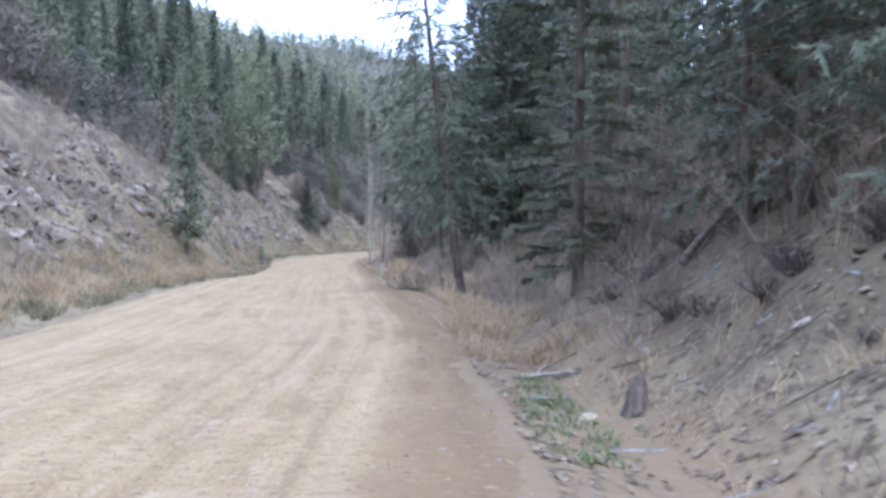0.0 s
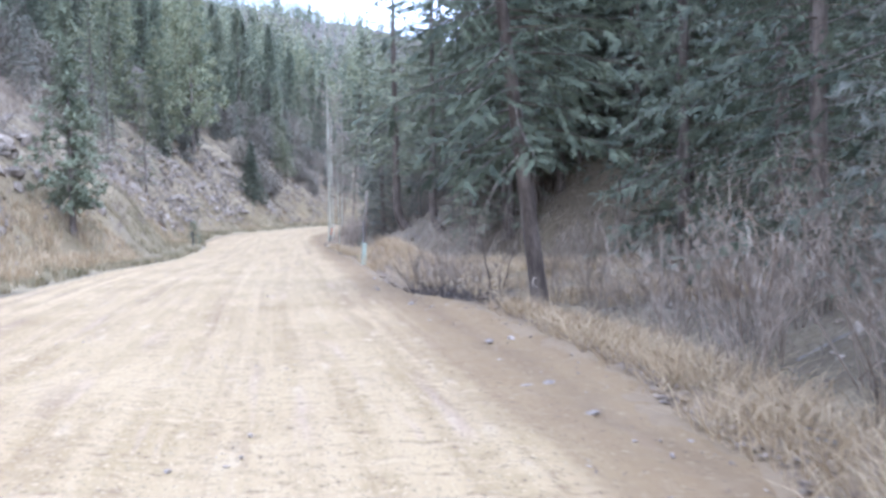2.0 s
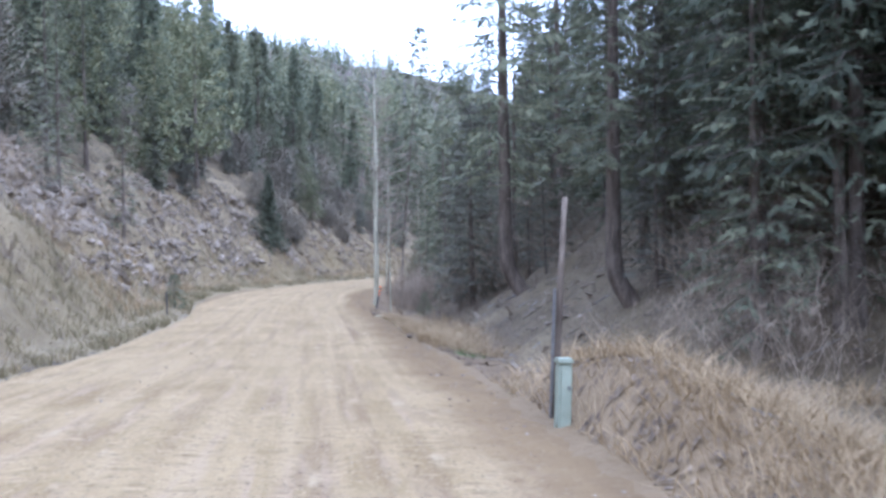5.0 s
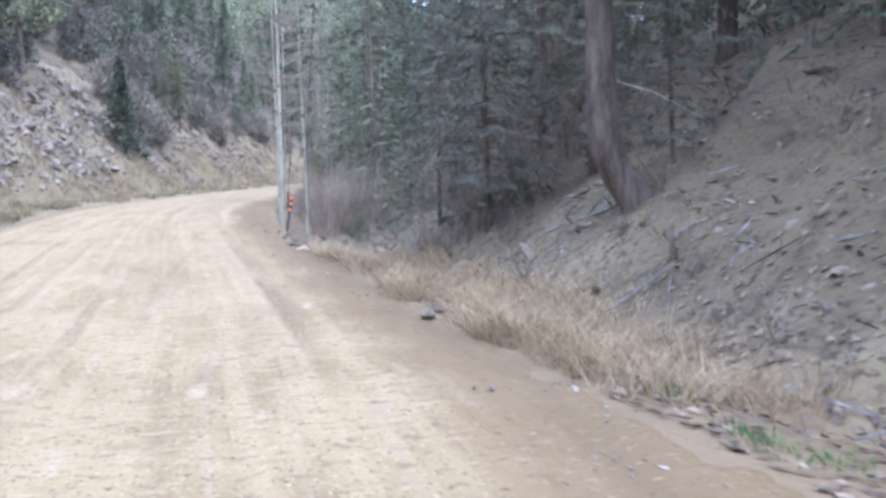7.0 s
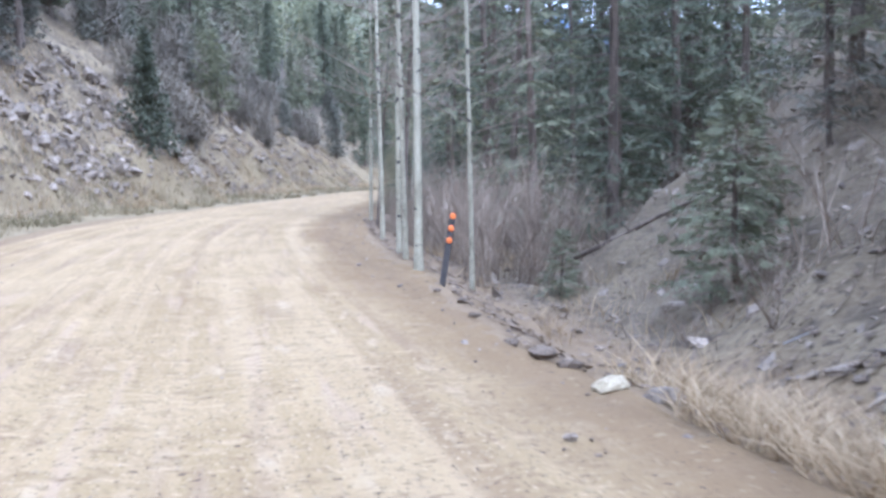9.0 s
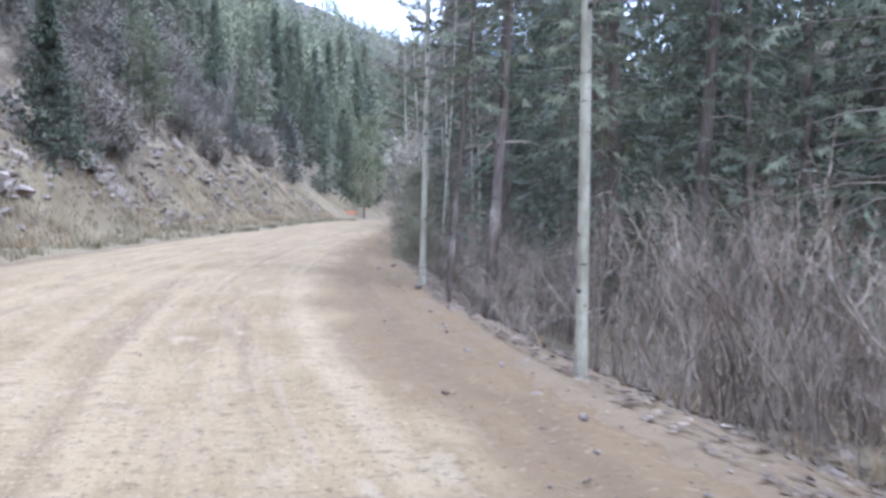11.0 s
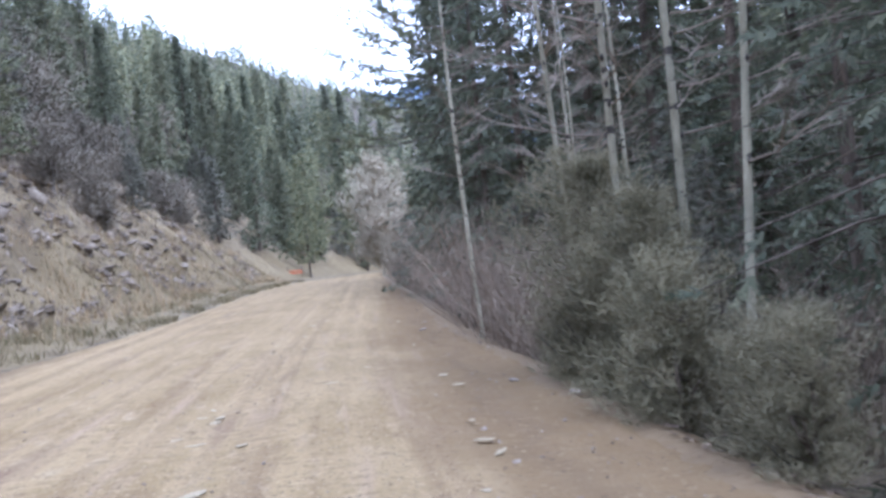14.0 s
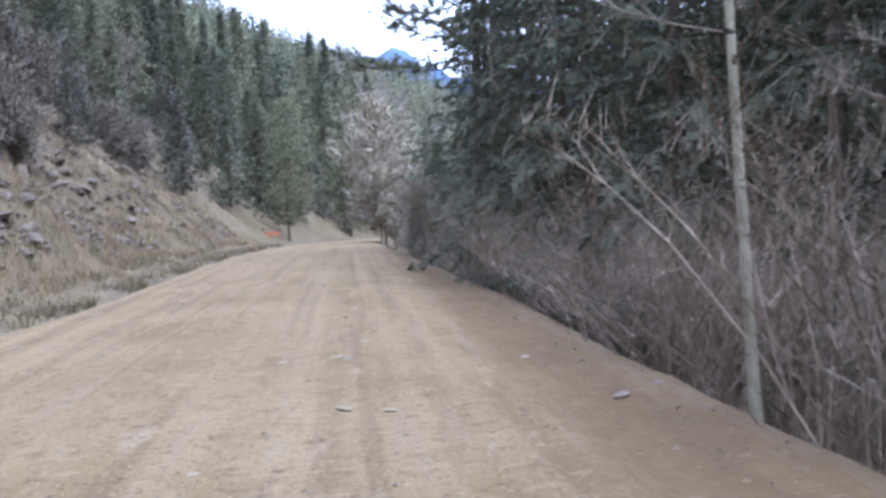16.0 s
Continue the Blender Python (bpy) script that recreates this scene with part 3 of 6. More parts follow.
def ponderosa(name, rng, height, spread, low):
    """A tall pine: a straight trunk and long crooked limbs that end in round tufts of needles."""
    root = new(name)
    trunk, crown = Shape(), Shape()
    zs = [-0.5, 0, 0.5] + [height * k / 10 for k in range(1, 11)]
    trunk.tube([(0.12 * math.sin(5 * z / height), 0.1 * math.sin(4 * z / height + 1), z) for z in zs], [0.34, 0.30, 0.26] + [max(0.25 * (1 - k / 10) ** 0.8, 0.02) for k in range(1, 11)], 10)
    part("trunk", trunk, BARK, root, "", True)
    turn = 0.0
    for k in range(64):
        t = (k + rng.random()) / 64
        z = height * (low + (0.97 - low) * t)
        turn += 2.4 + rng.uniform(-0.6, 0.6)
        reach = spread * (1.0 - 0.75 * t ** 1.5) * rng.uniform(0.55, 1.1)
        out, across = Vector((math.cos(turn), math.sin(turn), 0)), Vector((-math.sin(turn), math.cos(turn), 0))
        crook, rise = rng.uniform(-0.3, 0.3), rng.uniform(-0.12, 0.25) + 0.3 * t
        pts = [Vector((0, 0, z)) + out * reach * s + across * reach * crook * s * s + Vector((0, 0, reach * (rise * s * s - 0.08 * math.sin(3.1 * s)) + rng.uniform(-0.06, 0.06))) for s in (0, 0.25, 0.5, 0.75, 1)]
        limb = Shape()
        limb.tube(pts, [0.055, 0.045, 0.034, 0.022, 0.010], 5)
        for n in range(int(20 + 16 * reach / spread)):
            s = rng.uniform(0.35, 1.0) if n else 1.0
            j = min(int(s * 4), 3)
            q = pts[j].lerp(pts[j + 1], s * 4 - j)
            fan = rng.uniform(-1.3, 1.3)
            tip = q + (out * math.cos(fan) + across * math.sin(fan) + Vector((0, 0, rng.uniform(-0.4, 0.8)))) * rng.uniform(0.2, 0.95)
            limb.tube([q, q.lerp(tip, 0.5) + Vector((0, 0, 0.04)), tip], [0.014, 0.010, 0.006], 3)
            for m in range(30):
                ray = Vector((rng.gauss(0, 1), rng.gauss(0, 1), rng.gauss(0.45, 0.8))).normalized()
                foot = tip + ray * 0.03 - (tip - q) * rng.uniform(0, 0.35)
                e = foot + ray * rng.uniform(0.14, 0.25)
                side = ray.cross(Vector((rng.uniform(-1, 1), rng.uniform(-1, 1), rng.uniform(-1, 1)))).normalized() * 0.017
                b = len(crown.v)
                crown.v += [tuple(foot - side), tuple(foot + side), tuple(e)]
                crown.f.append((b, b + 1, b + 2))
        part("limb", limb, BARK, root, "crooked bare limb", True)
    part("crown", fluffy(crown, "crown", 0.5), PINE, root, "round tufts of long needles")
    return root


def aspen(name, rng, height, radius, first, count, lean=0.0):
    """A bare aspen: a pale trunk with dark knots, thin level branches and twigs."""
    root = new(name)
    trunk = Shape()
    ph = rng.uniform(0, 6)

    def axis(z):
        t = z / height
        return Vector((lean * z + 0.16 * math.sin(3.3 * t + ph) - 0.16 * math.sin(ph), 0.12 * math.sin(2.6 * t + ph * 2) - 0.12 * math.sin(ph * 2), z))

    zs = [-0.5, 0, 0.3] + [height * k / 12 for k in range(1, 13)]
    trunk.tube([axis(z) for z in zs], [radius * 1.35, radius * 1.22, radius * 1.04] + [max(radius * (1 - k / 12.5) ** 0.8, 0.01) for k in range(1, 13)], 12)
    for i in range(count):
        t = first + (0.97 - first) * (i + rng.random()) / count
        z = t * height
        a = rng.uniform(0, 6.28)
        out = Vector((math.cos(a), math.sin(a), 0))
        r = radius * (1 - t) ** 0.8
        p0 = axis(z) + out * r * 0.6
        knot = Shape()
        knot.tube([axis(z) + out * r * 0.85 - Vector((0, 0, 0.05)), axis(z) + out * (r + 0.012), axis(z) + out * r * 0.85 + Vector((0, 0, 0.05))], [0.006, 0.026, 0.006], 5)
        part("knot", knot, KNOT, root, "dark branch scar")
        if rng.random() < 0.12:
            continue
        long = rng.uniform(0.6, 1.75) * (1.25 - 0.6 * t) * height / 12
        up = rng.uniform(-0.1, 0.25) + 0.5 * max(t - 0.6, 0)
        pts = [p0 + out * long * s + Vector((rng.uniform(-0.05, 0.05), rng.uniform(-0.05, 0.05), long * (up * s + 0.22 * s * s + rng.uniform(-0.02, 0.02)))) for s in (0, 0.25, 0.5, 0.75, 1)]
        boughs = Shape()
        boughs.tube(pts, [0.012, 0.010, 0.007, 0.005, 0.002], 4)
        for k in range(11):
            j = rng.randrange(1, 4)
            q = pts[j].lerp(pts[j + 1], rng.random())
            b = a + rng.choice((-1, 1)) * rng.uniform(0.3, 1.0)
            tip = q + Vector((math.cos(b), math.sin(b), rng.uniform(0.0, 0.7))) * long * rng.uniform(0.2, 0.45)
            mid = q.lerp(tip, 0.5) + Vector((0, 0, 0.03))
            boughs.tube([q, mid, tip], [0.007, 0.005, 0.002], 3)
            for n in range(6):
                w = mid.lerp(tip, rng.random())
                boughs.splinter(w, w + Vector((rng.uniform(-0.2, 0.2), rng.uniform(-0.2, 0.2), rng.uniform(0, 0.25))), 0.003, (0.7, 0.7))
        part("branch", boughs, PALE_TWIG, root, "thin leafless branch")
    part("trunk", trunk, ASPEN, root, "pale greenish-white trunk", True)
    return root


def shrub(name, rng, height, wide, stems, mat, upright=0.5, thick=1.0, forks=7, tangle=False):
    """A leafless shrub: many forking stems from one foot."""
    root = new(name)
    wood = Shape()
    for i in range(stems):
        if i and i % 4 == 0:
            part("stem", wood, mat, root, "thin leafless forking stem")
            wood = Shape()
        a, tilt = rng.uniform(0, 6.28), rng.uniform(0.05, 1.0)
        out = Vector((math.cos(a), math.sin(a), 0))
        foot = Vector((rng.uniform(-0.2, 0.2) * wide, rng.uniform(-0.2, 0.2) * wide, -0.1))
        tall = height * rng.uniform(0.55, 1.05)
        pts = [foot + out * (wide * tilt * s ** (1.0 + upright)) + Vector((rng.uniform(-0.06, 0.06), rng.uniform(-0.06, 0.06), tall * s * (1 - 0.3 * tilt * s))) for s in (0, 0.3, 0.6, 0.8, 1)]
        wood.tube(pts, [0.014 * thick, 0.011 * thick, 0.008 * thick, 0.005 * thick, 0.002 * thick], 3)
        for k in range(forks):
            j = rng.randrange(1, 4)
            q = pts[j].lerp(pts[j + 1], rng.random())
            b = a + rng.uniform(-1.6, 1.6)
            tip = q + Vector((math.cos(b) * rng.uniform(0.1, 0.5), math.sin(b) * rng.uniform(0.1, 0.5), rng.uniform(0.15, 0.7))) * tall * 0.42
            if tangle:
                tip = q + Vector((math.cos(b) * rng.uniform(0.3, 1.0), math.sin(b) * rng.uniform(0.3, 1.0), rng.uniform(-0.15, 0.6))) * tall * 0.36
            wood.splinter(q, tip, 0.006 * thick, (0.7, 0.7))
            for n in range(6):
                w = q.lerp(tip, rng.uniform(0.3, 1))
                wood.splinter(w, w + Vector((rng.uniform(-0.25, 0.25), rng.uniform(-0.25, 0.25), rng.uniform(0, 0.35))) * tall * 0.35, 0.0035 * thick, (0.7, 0.7))
    part("stem", wood, mat, root, "thin leafless forking stem")
    return root


def plume(seed, height, spread, low, limbs, clumps, per, leaf, kind="fir", twigs=False):
    """The crown of a conifer seen from afar: limbs set round the trunk, each carrying ragged clumps of short sprays. Returns verts, faces and normals."""
    r = np.random.default_rng(seed)
    t = np.clip((np.arange(limbs) + r.random(limbs)) / limbs, 0, 0.995) ** 1.08
    turn = 2.4 * np.arange(limbs) + r.uniform(-0.7, 0.7, limbs)
    lop = 1 + 0.22 * np.sin(turn + r.uniform(0, 6)) + 0.16 * np.sin(9 * t + r.uniform(0, 6))
    if kind == "fir":
        reach = spread * (0.95 * (1 - t) ** 0.80 + 0.05) * (0.72 + 0.28 * np.minimum(t * 5, 1))
        tip = -0.30 + 0.55 * t
    elif kind == "spruce":
        reach = spread * (0.96 * (1 - t) ** 0.92 + 0.035)
        tip = -0.48 + 0.6 * t
    elif kind == "pine":
        reach = spread * np.sqrt(np.maximum(1 - (1.25 * t - 0.35) ** 2 / 0.86, 0.02))
        tip = 0.05 + 0.35 * t
    else:
        reach = spread * np.sqrt(np.maximum(1 - (1.5 * t - 0.55) ** 2 / 0.95, 0.02))
        tip = 0.35 + 0.5 * t
    reach = reach * lop * r.uniform(0.55, 1.2, limbs)
    z = height * (low + (1 - low) * t)
    i = np.repeat(np.arange(limbs), clumps)
    along = np.clip((np.tile(np.arange(clumps), limbs) + r.random(len(i))) / clumps, 0.0, 1) ** (0.6 if kind == "pine" else 0.75)
    a = turn[i] + r.normal(0, 0.16, len(i))
    d = reach[i] * along
    centre = np.stack([d * np.cos(a), d * np.sin(a), z[i] + reach[i] * tip[i] * along ** 1.6 + r.normal(0, 0.05 * spread, len(i))], -1)
    j = np.repeat(np.arange(len(i)), per)
    n = len(j)
    base = centre[j] + r.normal(0, leaf * 0.38, (n, 3))
    out = np.stack([np.cos(a[j]), np.sin(a[j]), np.full(n, 0.9 if twigs else -0.15 if kind != "pine" else 0.35)], -1)
    way = out * 0.8 + r.normal(0, 0.75, (n, 3))
    way /= np.linalg.norm(way, axis=1)[:, None]
    side = np.cross(way, r.normal(0, 1, (n, 3)))
    side /= np.linalg.norm(side, axis=1)[:, None] + 1e-6
    long = leaf * r.uniform(0.55, 1.35, n) * (0.7 + 0.3 * (1 - t[i][j]))
    wide = long * (0.045 if twigs else 0.26)
    v = np.stack([base - side * wide[:, None], base + side * wide[:, None], base + way * long[:, None]], 1).reshape(-1, 3)
    middle = np.stack([0 * z[i][j], 0 * z[i][j], z[i][j] - 0.35 * spread], -1)
    soft = base - middle
    soft[:, 2] += 0.8 * spread
    soft = soft / np.linalg.norm(soft, axis=1)[:, None] + 0.35 * r.normal(0, 1, (n, 3))
    soft /= np.linalg.norm(soft, axis=1)[:, None]
    faces = np.arange(3 * n).reshape(-1, 3)
    away = (np.cross(side, way) * soft).sum(-1) < 0
    faces[away] = faces[away][:, ::-1]
    return v, faces, np.repeat(soft, 3, 0)


def far_tree(name, seed, height, spread, low, mat, kind, limbs=88, clumps=6, per=7, leaf=0.34, twigs=False, bark=None):
    """A conifer or bare tree on the hillside, with a trunk, limbs and a crown."""
    root, r = new(name), random.Random(seed)
    trunk = Shape()
    bow = r.uniform(-0.25, 0.25)
    zs = [-0.5, 0.0, 0.4] + [height * k / 7 for k in range(1, 8)]
    r0 = height * 0.011 + 0.03
    trunk.tube([(bow * math.sin(3 * z / height), 0, z) for z in zs], [r0 * 1.5, r0 * 1.3, r0] + [max(r0 * (1 - k / 7), 0.015) for k in range(1, 8)], 7)
    for k in range(14 if not twigs else 26):
        z = height * r.uniform(max(low, 0.1) * 0.6, 0.8)
        a, long = r.uniform(0, 6.28), spread * r.uniform(0.45, 0.95) * (1 - 0.7 * z / height)
        rise = r.uniform(-0.25, 0.2) + (0.8 if twigs else 0)
        trunk.tube([(bow * math.sin(3 * z / height), 0, z), (long * 0.5 * math.cos(a), long * 0.5 * math.sin(a), z + 0.35 * long * rise), (long * math.cos(a), long * math.sin(a), z + long * rise)], [0.03, 0.02, 0.006], 3)
    part("trunk", trunk, bark or BARK, root, "", True)
    v, f, n = plume(seed, height, spread, low, limbs, clumps, per, leaf, kind, twigs)
    me = bpy.data.meshes.new("crown")
    me.from_pydata(v.tolist(), [], f.tolist())
    me.polygons.foreach_set("use_smooth", [True] * len(me.polygons))
    me.normals_split_custom_set_from_vertices(n.tolist())
    part("crown", me, mat, root, "fine leafless twigs" if twigs else "needle-covered branches")
    return root


KINDS = {
    "spruce": (3, lambda r: conifer("spruce_tree", r, 16, 3.0, 0.05, NEEDLES, 6.8, 9, 9, 0.26, 0.27, 0.038, dead=6, hang=1.1)),
    "fine_spruce": (3, lambda r: conifer("spruce_tree", r, 16, 3.0, 0.05, NEEDLES, 7.2, 9, 13, 0.26, 0.18, 0.024, dead=6, hang=1.1)),
    "dark_spruce": (2, lambda r: conifer("spruce_tree", r, 16, 3.0, 0.05, DARK_NEEDLES, 7.2, 9, 13, 0.26, 0.18, 0.024, dead=6, hang=1.1)),
    "fine_fir": (3, lambda r: conifer("fir_tree", r, 14, 2.4, 0.10, FIR, 7.5, 8, 13, 0.14, 0.17, 0.023, dead=8)),
    "dense_spruce": (2, lambda r: conifer("spruce_tree", r, 16, 3.6, 0.03, NEEDLES, 8.5, 12, 12, 0.26, 0.21, 0.033, hang=1.1)),
    "dark_wall": (2, lambda r: conifer("spruce_tree", r, 16, 3.4, 0.08, DARK_NEEDLES, 7.5, 10, 12, 0.26, 0.20, 0.028, dead=4, hang=1.1)),
    "layered_spruce": (1, lambda r: conifer("spruce_tree", r, 13, 2.1, 0.05, OLIVE_NEEDLES, 6.0, 17, 20, 0.14, 0.18, 0.026, radius=0.125, dead=5, hang=0.35)),
    "big_pine": (1, lambda r: ponderosa("ponderosa_pine", r, 21, 6.4, 0.42)),
    "juniper": (3, lambda r: far_tree("juniper_bush", r.randrange(999), 2.1, 1.0, 0.02, SAGE, "oak", 110, 8, 20, 0.15, True)),
    "big_spruce": (1, lambda r: conifer("spruce_tree", r, 18, 3.4, 0.19, DARK_NEEDLES, 11, 16, 22, 0.24, 0.15, 0.017, radius=0.165, dead=10, hang=1.2)),
    "big_fir": (2, lambda r: conifer("fir_tree", r, 18, 2.9, 0.22, FIR, 8, 12, 11, 0.14, 0.22, 0.029, radius=0.245, dead=12, bend=0.68)),
    "fir": (3, lambda r: conifer("fir_tree", r, 14, 2.4, 0.10, FIR, 7.0, 8, 9, 0.14, 0.25, 0.036, dead=8)),
    "dull_fir": (3, lambda r: conifer("young_fir_tree", r, 8, 1.6, 0.06, DULL, 8.5, 9, 8, 0.06, 0.21, 0.020, radius=0.05, dead=8, hang=0.7)),
    "pine": (2, lambda r: conifer("ponderosa_pine", r, 17, 3.6, 0.33, PINE, 6.5, 13, 22, 0.07, 0.34, 0.036, dead=4, tuft=True)),
    "cone": (1, lambda r: far_tree("small_spruce_tree", r.randrange(999), 6.4, 2.3, 0.02, NEEDLES, "spruce", 150, 7, 9, 0.2)),
    "slim_fir": (1, lambda r: conifer("fir_tree", r, 15, 2.2, 0.38, FIR, 7.0, 8, 9, 0.20, 0.25, 0.036, radius=0.078, dead=10)),
    "bush_fir": (2, lambda r: conifer("young_fir_tree", r, 3.0, 1.25, 0.02, FIR, 22, 9, 9, 0.10, 0.16, 0.022, radius=0.04, hang=0.5)),
    "far_spruce": (4, lambda r: far_tree("spruce_tree", r.randrange(999), 13, 2.7, 0.04, NEEDLES, "spruce", 110, 7, 9, 0.28)),
    "far_fir": (5, lambda r: far_tree("fir_tree", r.randrange(999), 12, 2.7, 0.07, FIR, "fir", 92, 7, 10, 0.28)),
    "far_pine": (5, lambda r: far_tree("ponderosa_pine", r.randrange(999), 12, 2.9, 0.16, PINE, "pine", 62, 7, 14, 0.28)),
    "far_dull": (3, lambda r: far_tree("young_fir_tree", r.randrange(999), 7, 2.0, 0.05, DULL, "fir", 70, 5, 8, 0.28)),
    "lean_pine": (1, lambda r: far_tree("young_pine_tree", r.randrange(999), 7.6, 1.5, 0.14, PALE_PINE, "fir", 90, 7, 16, 0.15)),
    "dull_bush": (1, lambda r: far_tree("young_fir_tree", r.randrange(999), 3.4, 1.15, 0.03, SAGE, "oak", 120, 7, 24, 0.19, True)),
    "oak": (4, lambda r: far_tree("bare_scrub_oak", r.randrange(999), 6.0, 2.6, 0.18, GREY_TWIG, "oak", 70, 7, 12, 0.62, True, DEAD)),
    "aspen": (4, lambda r: aspen("aspen_tree", r, 13, 0.060, 0.26, 34)),
    "pale_aspen": (3, lambda r: far_tree("aspen_tree", r.randrange(999), 8.6, 2.3, 0.16, CREAM_TWIG, "oak", 70, 8, 20, 0.6, True, ASPEN)),
    "shrub": (4, lambda r: shrub("bare_shrub", r, 2.6, 1.2, 15, TWIG)),
    "thicket": (3, lambda r: shrub("bare_shrub", r, 3.0, 1.9, 15, TWIG, 0.1, 0.8, 13, True)),
    "root_tangle": (2, lambda r: shrub("dead_brush_tangle", r, 0.62, 0.75, 22, DARK_TWIG, 0.1, 1.3, 12, True)),
    "sapling": (1, lambda r: shrub("bare_sapling", r, 2.5, 0.5, 4, BARK, 0.4, 1.5, 6)),
    "willow": (3, lambda r: shrub("willow_shrub", r, 1.6, 1.1, 18, TWIG, 0.5, 1.2)),
}
LABELS = {
    "spruce": ("dark green spruce with drooping boughs beside the gravel road", "spruce tree", "conifers by the road"),
    "dense_spruce": ("dense dark green spruce standing in the roadside woods", "spruce tree", "conifers by the road"),
    "dark_wall": ("dark green spruce shading the meadow's far edge", "spruce tree", "conifers by the road"),
    "layered_spruce": ("slender spruce with separate drooping layers of boughs", "spruce tree", "conifers by the road"),
    "big_pine": ("tall ponderosa pine with tufted branches against the sky", "pine tree", "conifers by the road"),
    "juniper": ("low grey-green juniper bush beside the road", "juniper", "junipers"),
    "fir": ("grey-green fir with dead lower limbs on the slope", "fir tree", "conifers by the road"),
    "dull_fir": ("slender dull olive young fir in the undergrowth", "young fir", "young firs"),
    "pine": ("tall ponderosa pine with tufted open branches", "pine tree", "conifers by the road"),
    "big_fir": ("thick-trunked fir with a bare lower trunk on the slope", "fir tree", "conifers by the road"),
    "big_spruce": ("tall dark spruce leaning over the roadside pullout", "spruce tree", "conifers by the road"),
    "cone": ("small cone-shaped green spruce on the rocky bank", "spruce tree", "conifers on the bank"),
    "slim_fir": ("straight slender fir with a bare grey-brown lower trunk", "fir tree", "conifers by the road"),
    "bush_fir": ("broad bushy green young fir above the ditch", "young fir", "young firs"),
    "far_spruce": ("dark green spruce on the wooded hillside", "spruce tree", "conifers on the hillside"),
    "far_fir": ("grey-green fir on the wooded hillside", "fir tree", "conifers on the hillside"),
    "far_pine": ("ponderosa pine standing on the hillside", "pine tree", "conifers on the hillside"),
    "lean_pine": ("slender pale green young pine above the verge", "pine tree", "conifers on the bank"),
    "dull_bush": ("rounded grey-olive young fir crowding the road's edge", "young fir", "young firs"),
    "oak": ("leafless grey-brown scrub oak with a rounded crown", "oak tree", "bare oaks"),
    "far_dull": ("grey-olive young fir on the hillside", "young fir", "young firs"),
    "aspen": ("bare aspen with a pale trunk and dark scars at the roadside", "aspen tree", "bare aspens"),
    "pale_aspen": ("pale leafless aspen with a bushy crown of twigs", "aspen tree", "bare aspens"),
    "shrub": ("leafless grey-brown shrub in the roadside thicket", "shrub", "bare shrubs"),
    "thicket": ("tall tangled leafless shrub crowding the road's edge", "shrub", "bare shrubs"),
    "root_tangle": ("dark tangle of dead brush and roots in the hollow", "brush", "dead brush"),
    "sapling": ("thin dark leafless sapling at the meadow's edge", "sapling", "bare shrubs"),
    "willow": ("leafless tan willow shrub in dry grass", "shrub", "bare shrubs"),
}
made = {}
plant_rng = random.Random(11)


def plant(kind, x, y, size=1.0, turn=None, lean=(0, 0), variant=None, z=None, label=""):
    """Sets a tree or shrub of that kind on the ground; size scales the kind's usual height."""
    text, category, group = LABELS[kind]
    if kind in ("spruce", "fir") and x - road_x(y) - right_edge(y) < 8:
        kind = "dark_spruce" if kind == "spruce" and y < 48 else "fine_" + kind
    # trees of the dim first stretch: the dimness is put into darker needles
    if kind in ("spruce", "fir") and y < 30:
        kind = "dark_spruce"
    n, build = KINDS[kind]
    variant = plant_rng.randrange(n) if variant is None else variant % n
    turn = plant_rng.uniform(0, 360) if turn is None else turn
    m = pose(x, y, (floor_at(x, y) if z is None else z) - 0.05, lean[0], lean[1], 0) @ pose(0, 0, 0, 0, 0, turn) @ Matrix.Scale(size, 4)
    if (kind, variant) in made:
        ob = copy_thing(made[kind, variant], m @ Matrix.Diagonal((*[1 / s for s in made[kind, variant].scale], 1)))
    else:
        ob = made[kind, variant] = build(random.Random(100 + 7 * variant + len(kind)))
        ob.matrix_basis = m
    return tagged(ob, label or text, category, group)


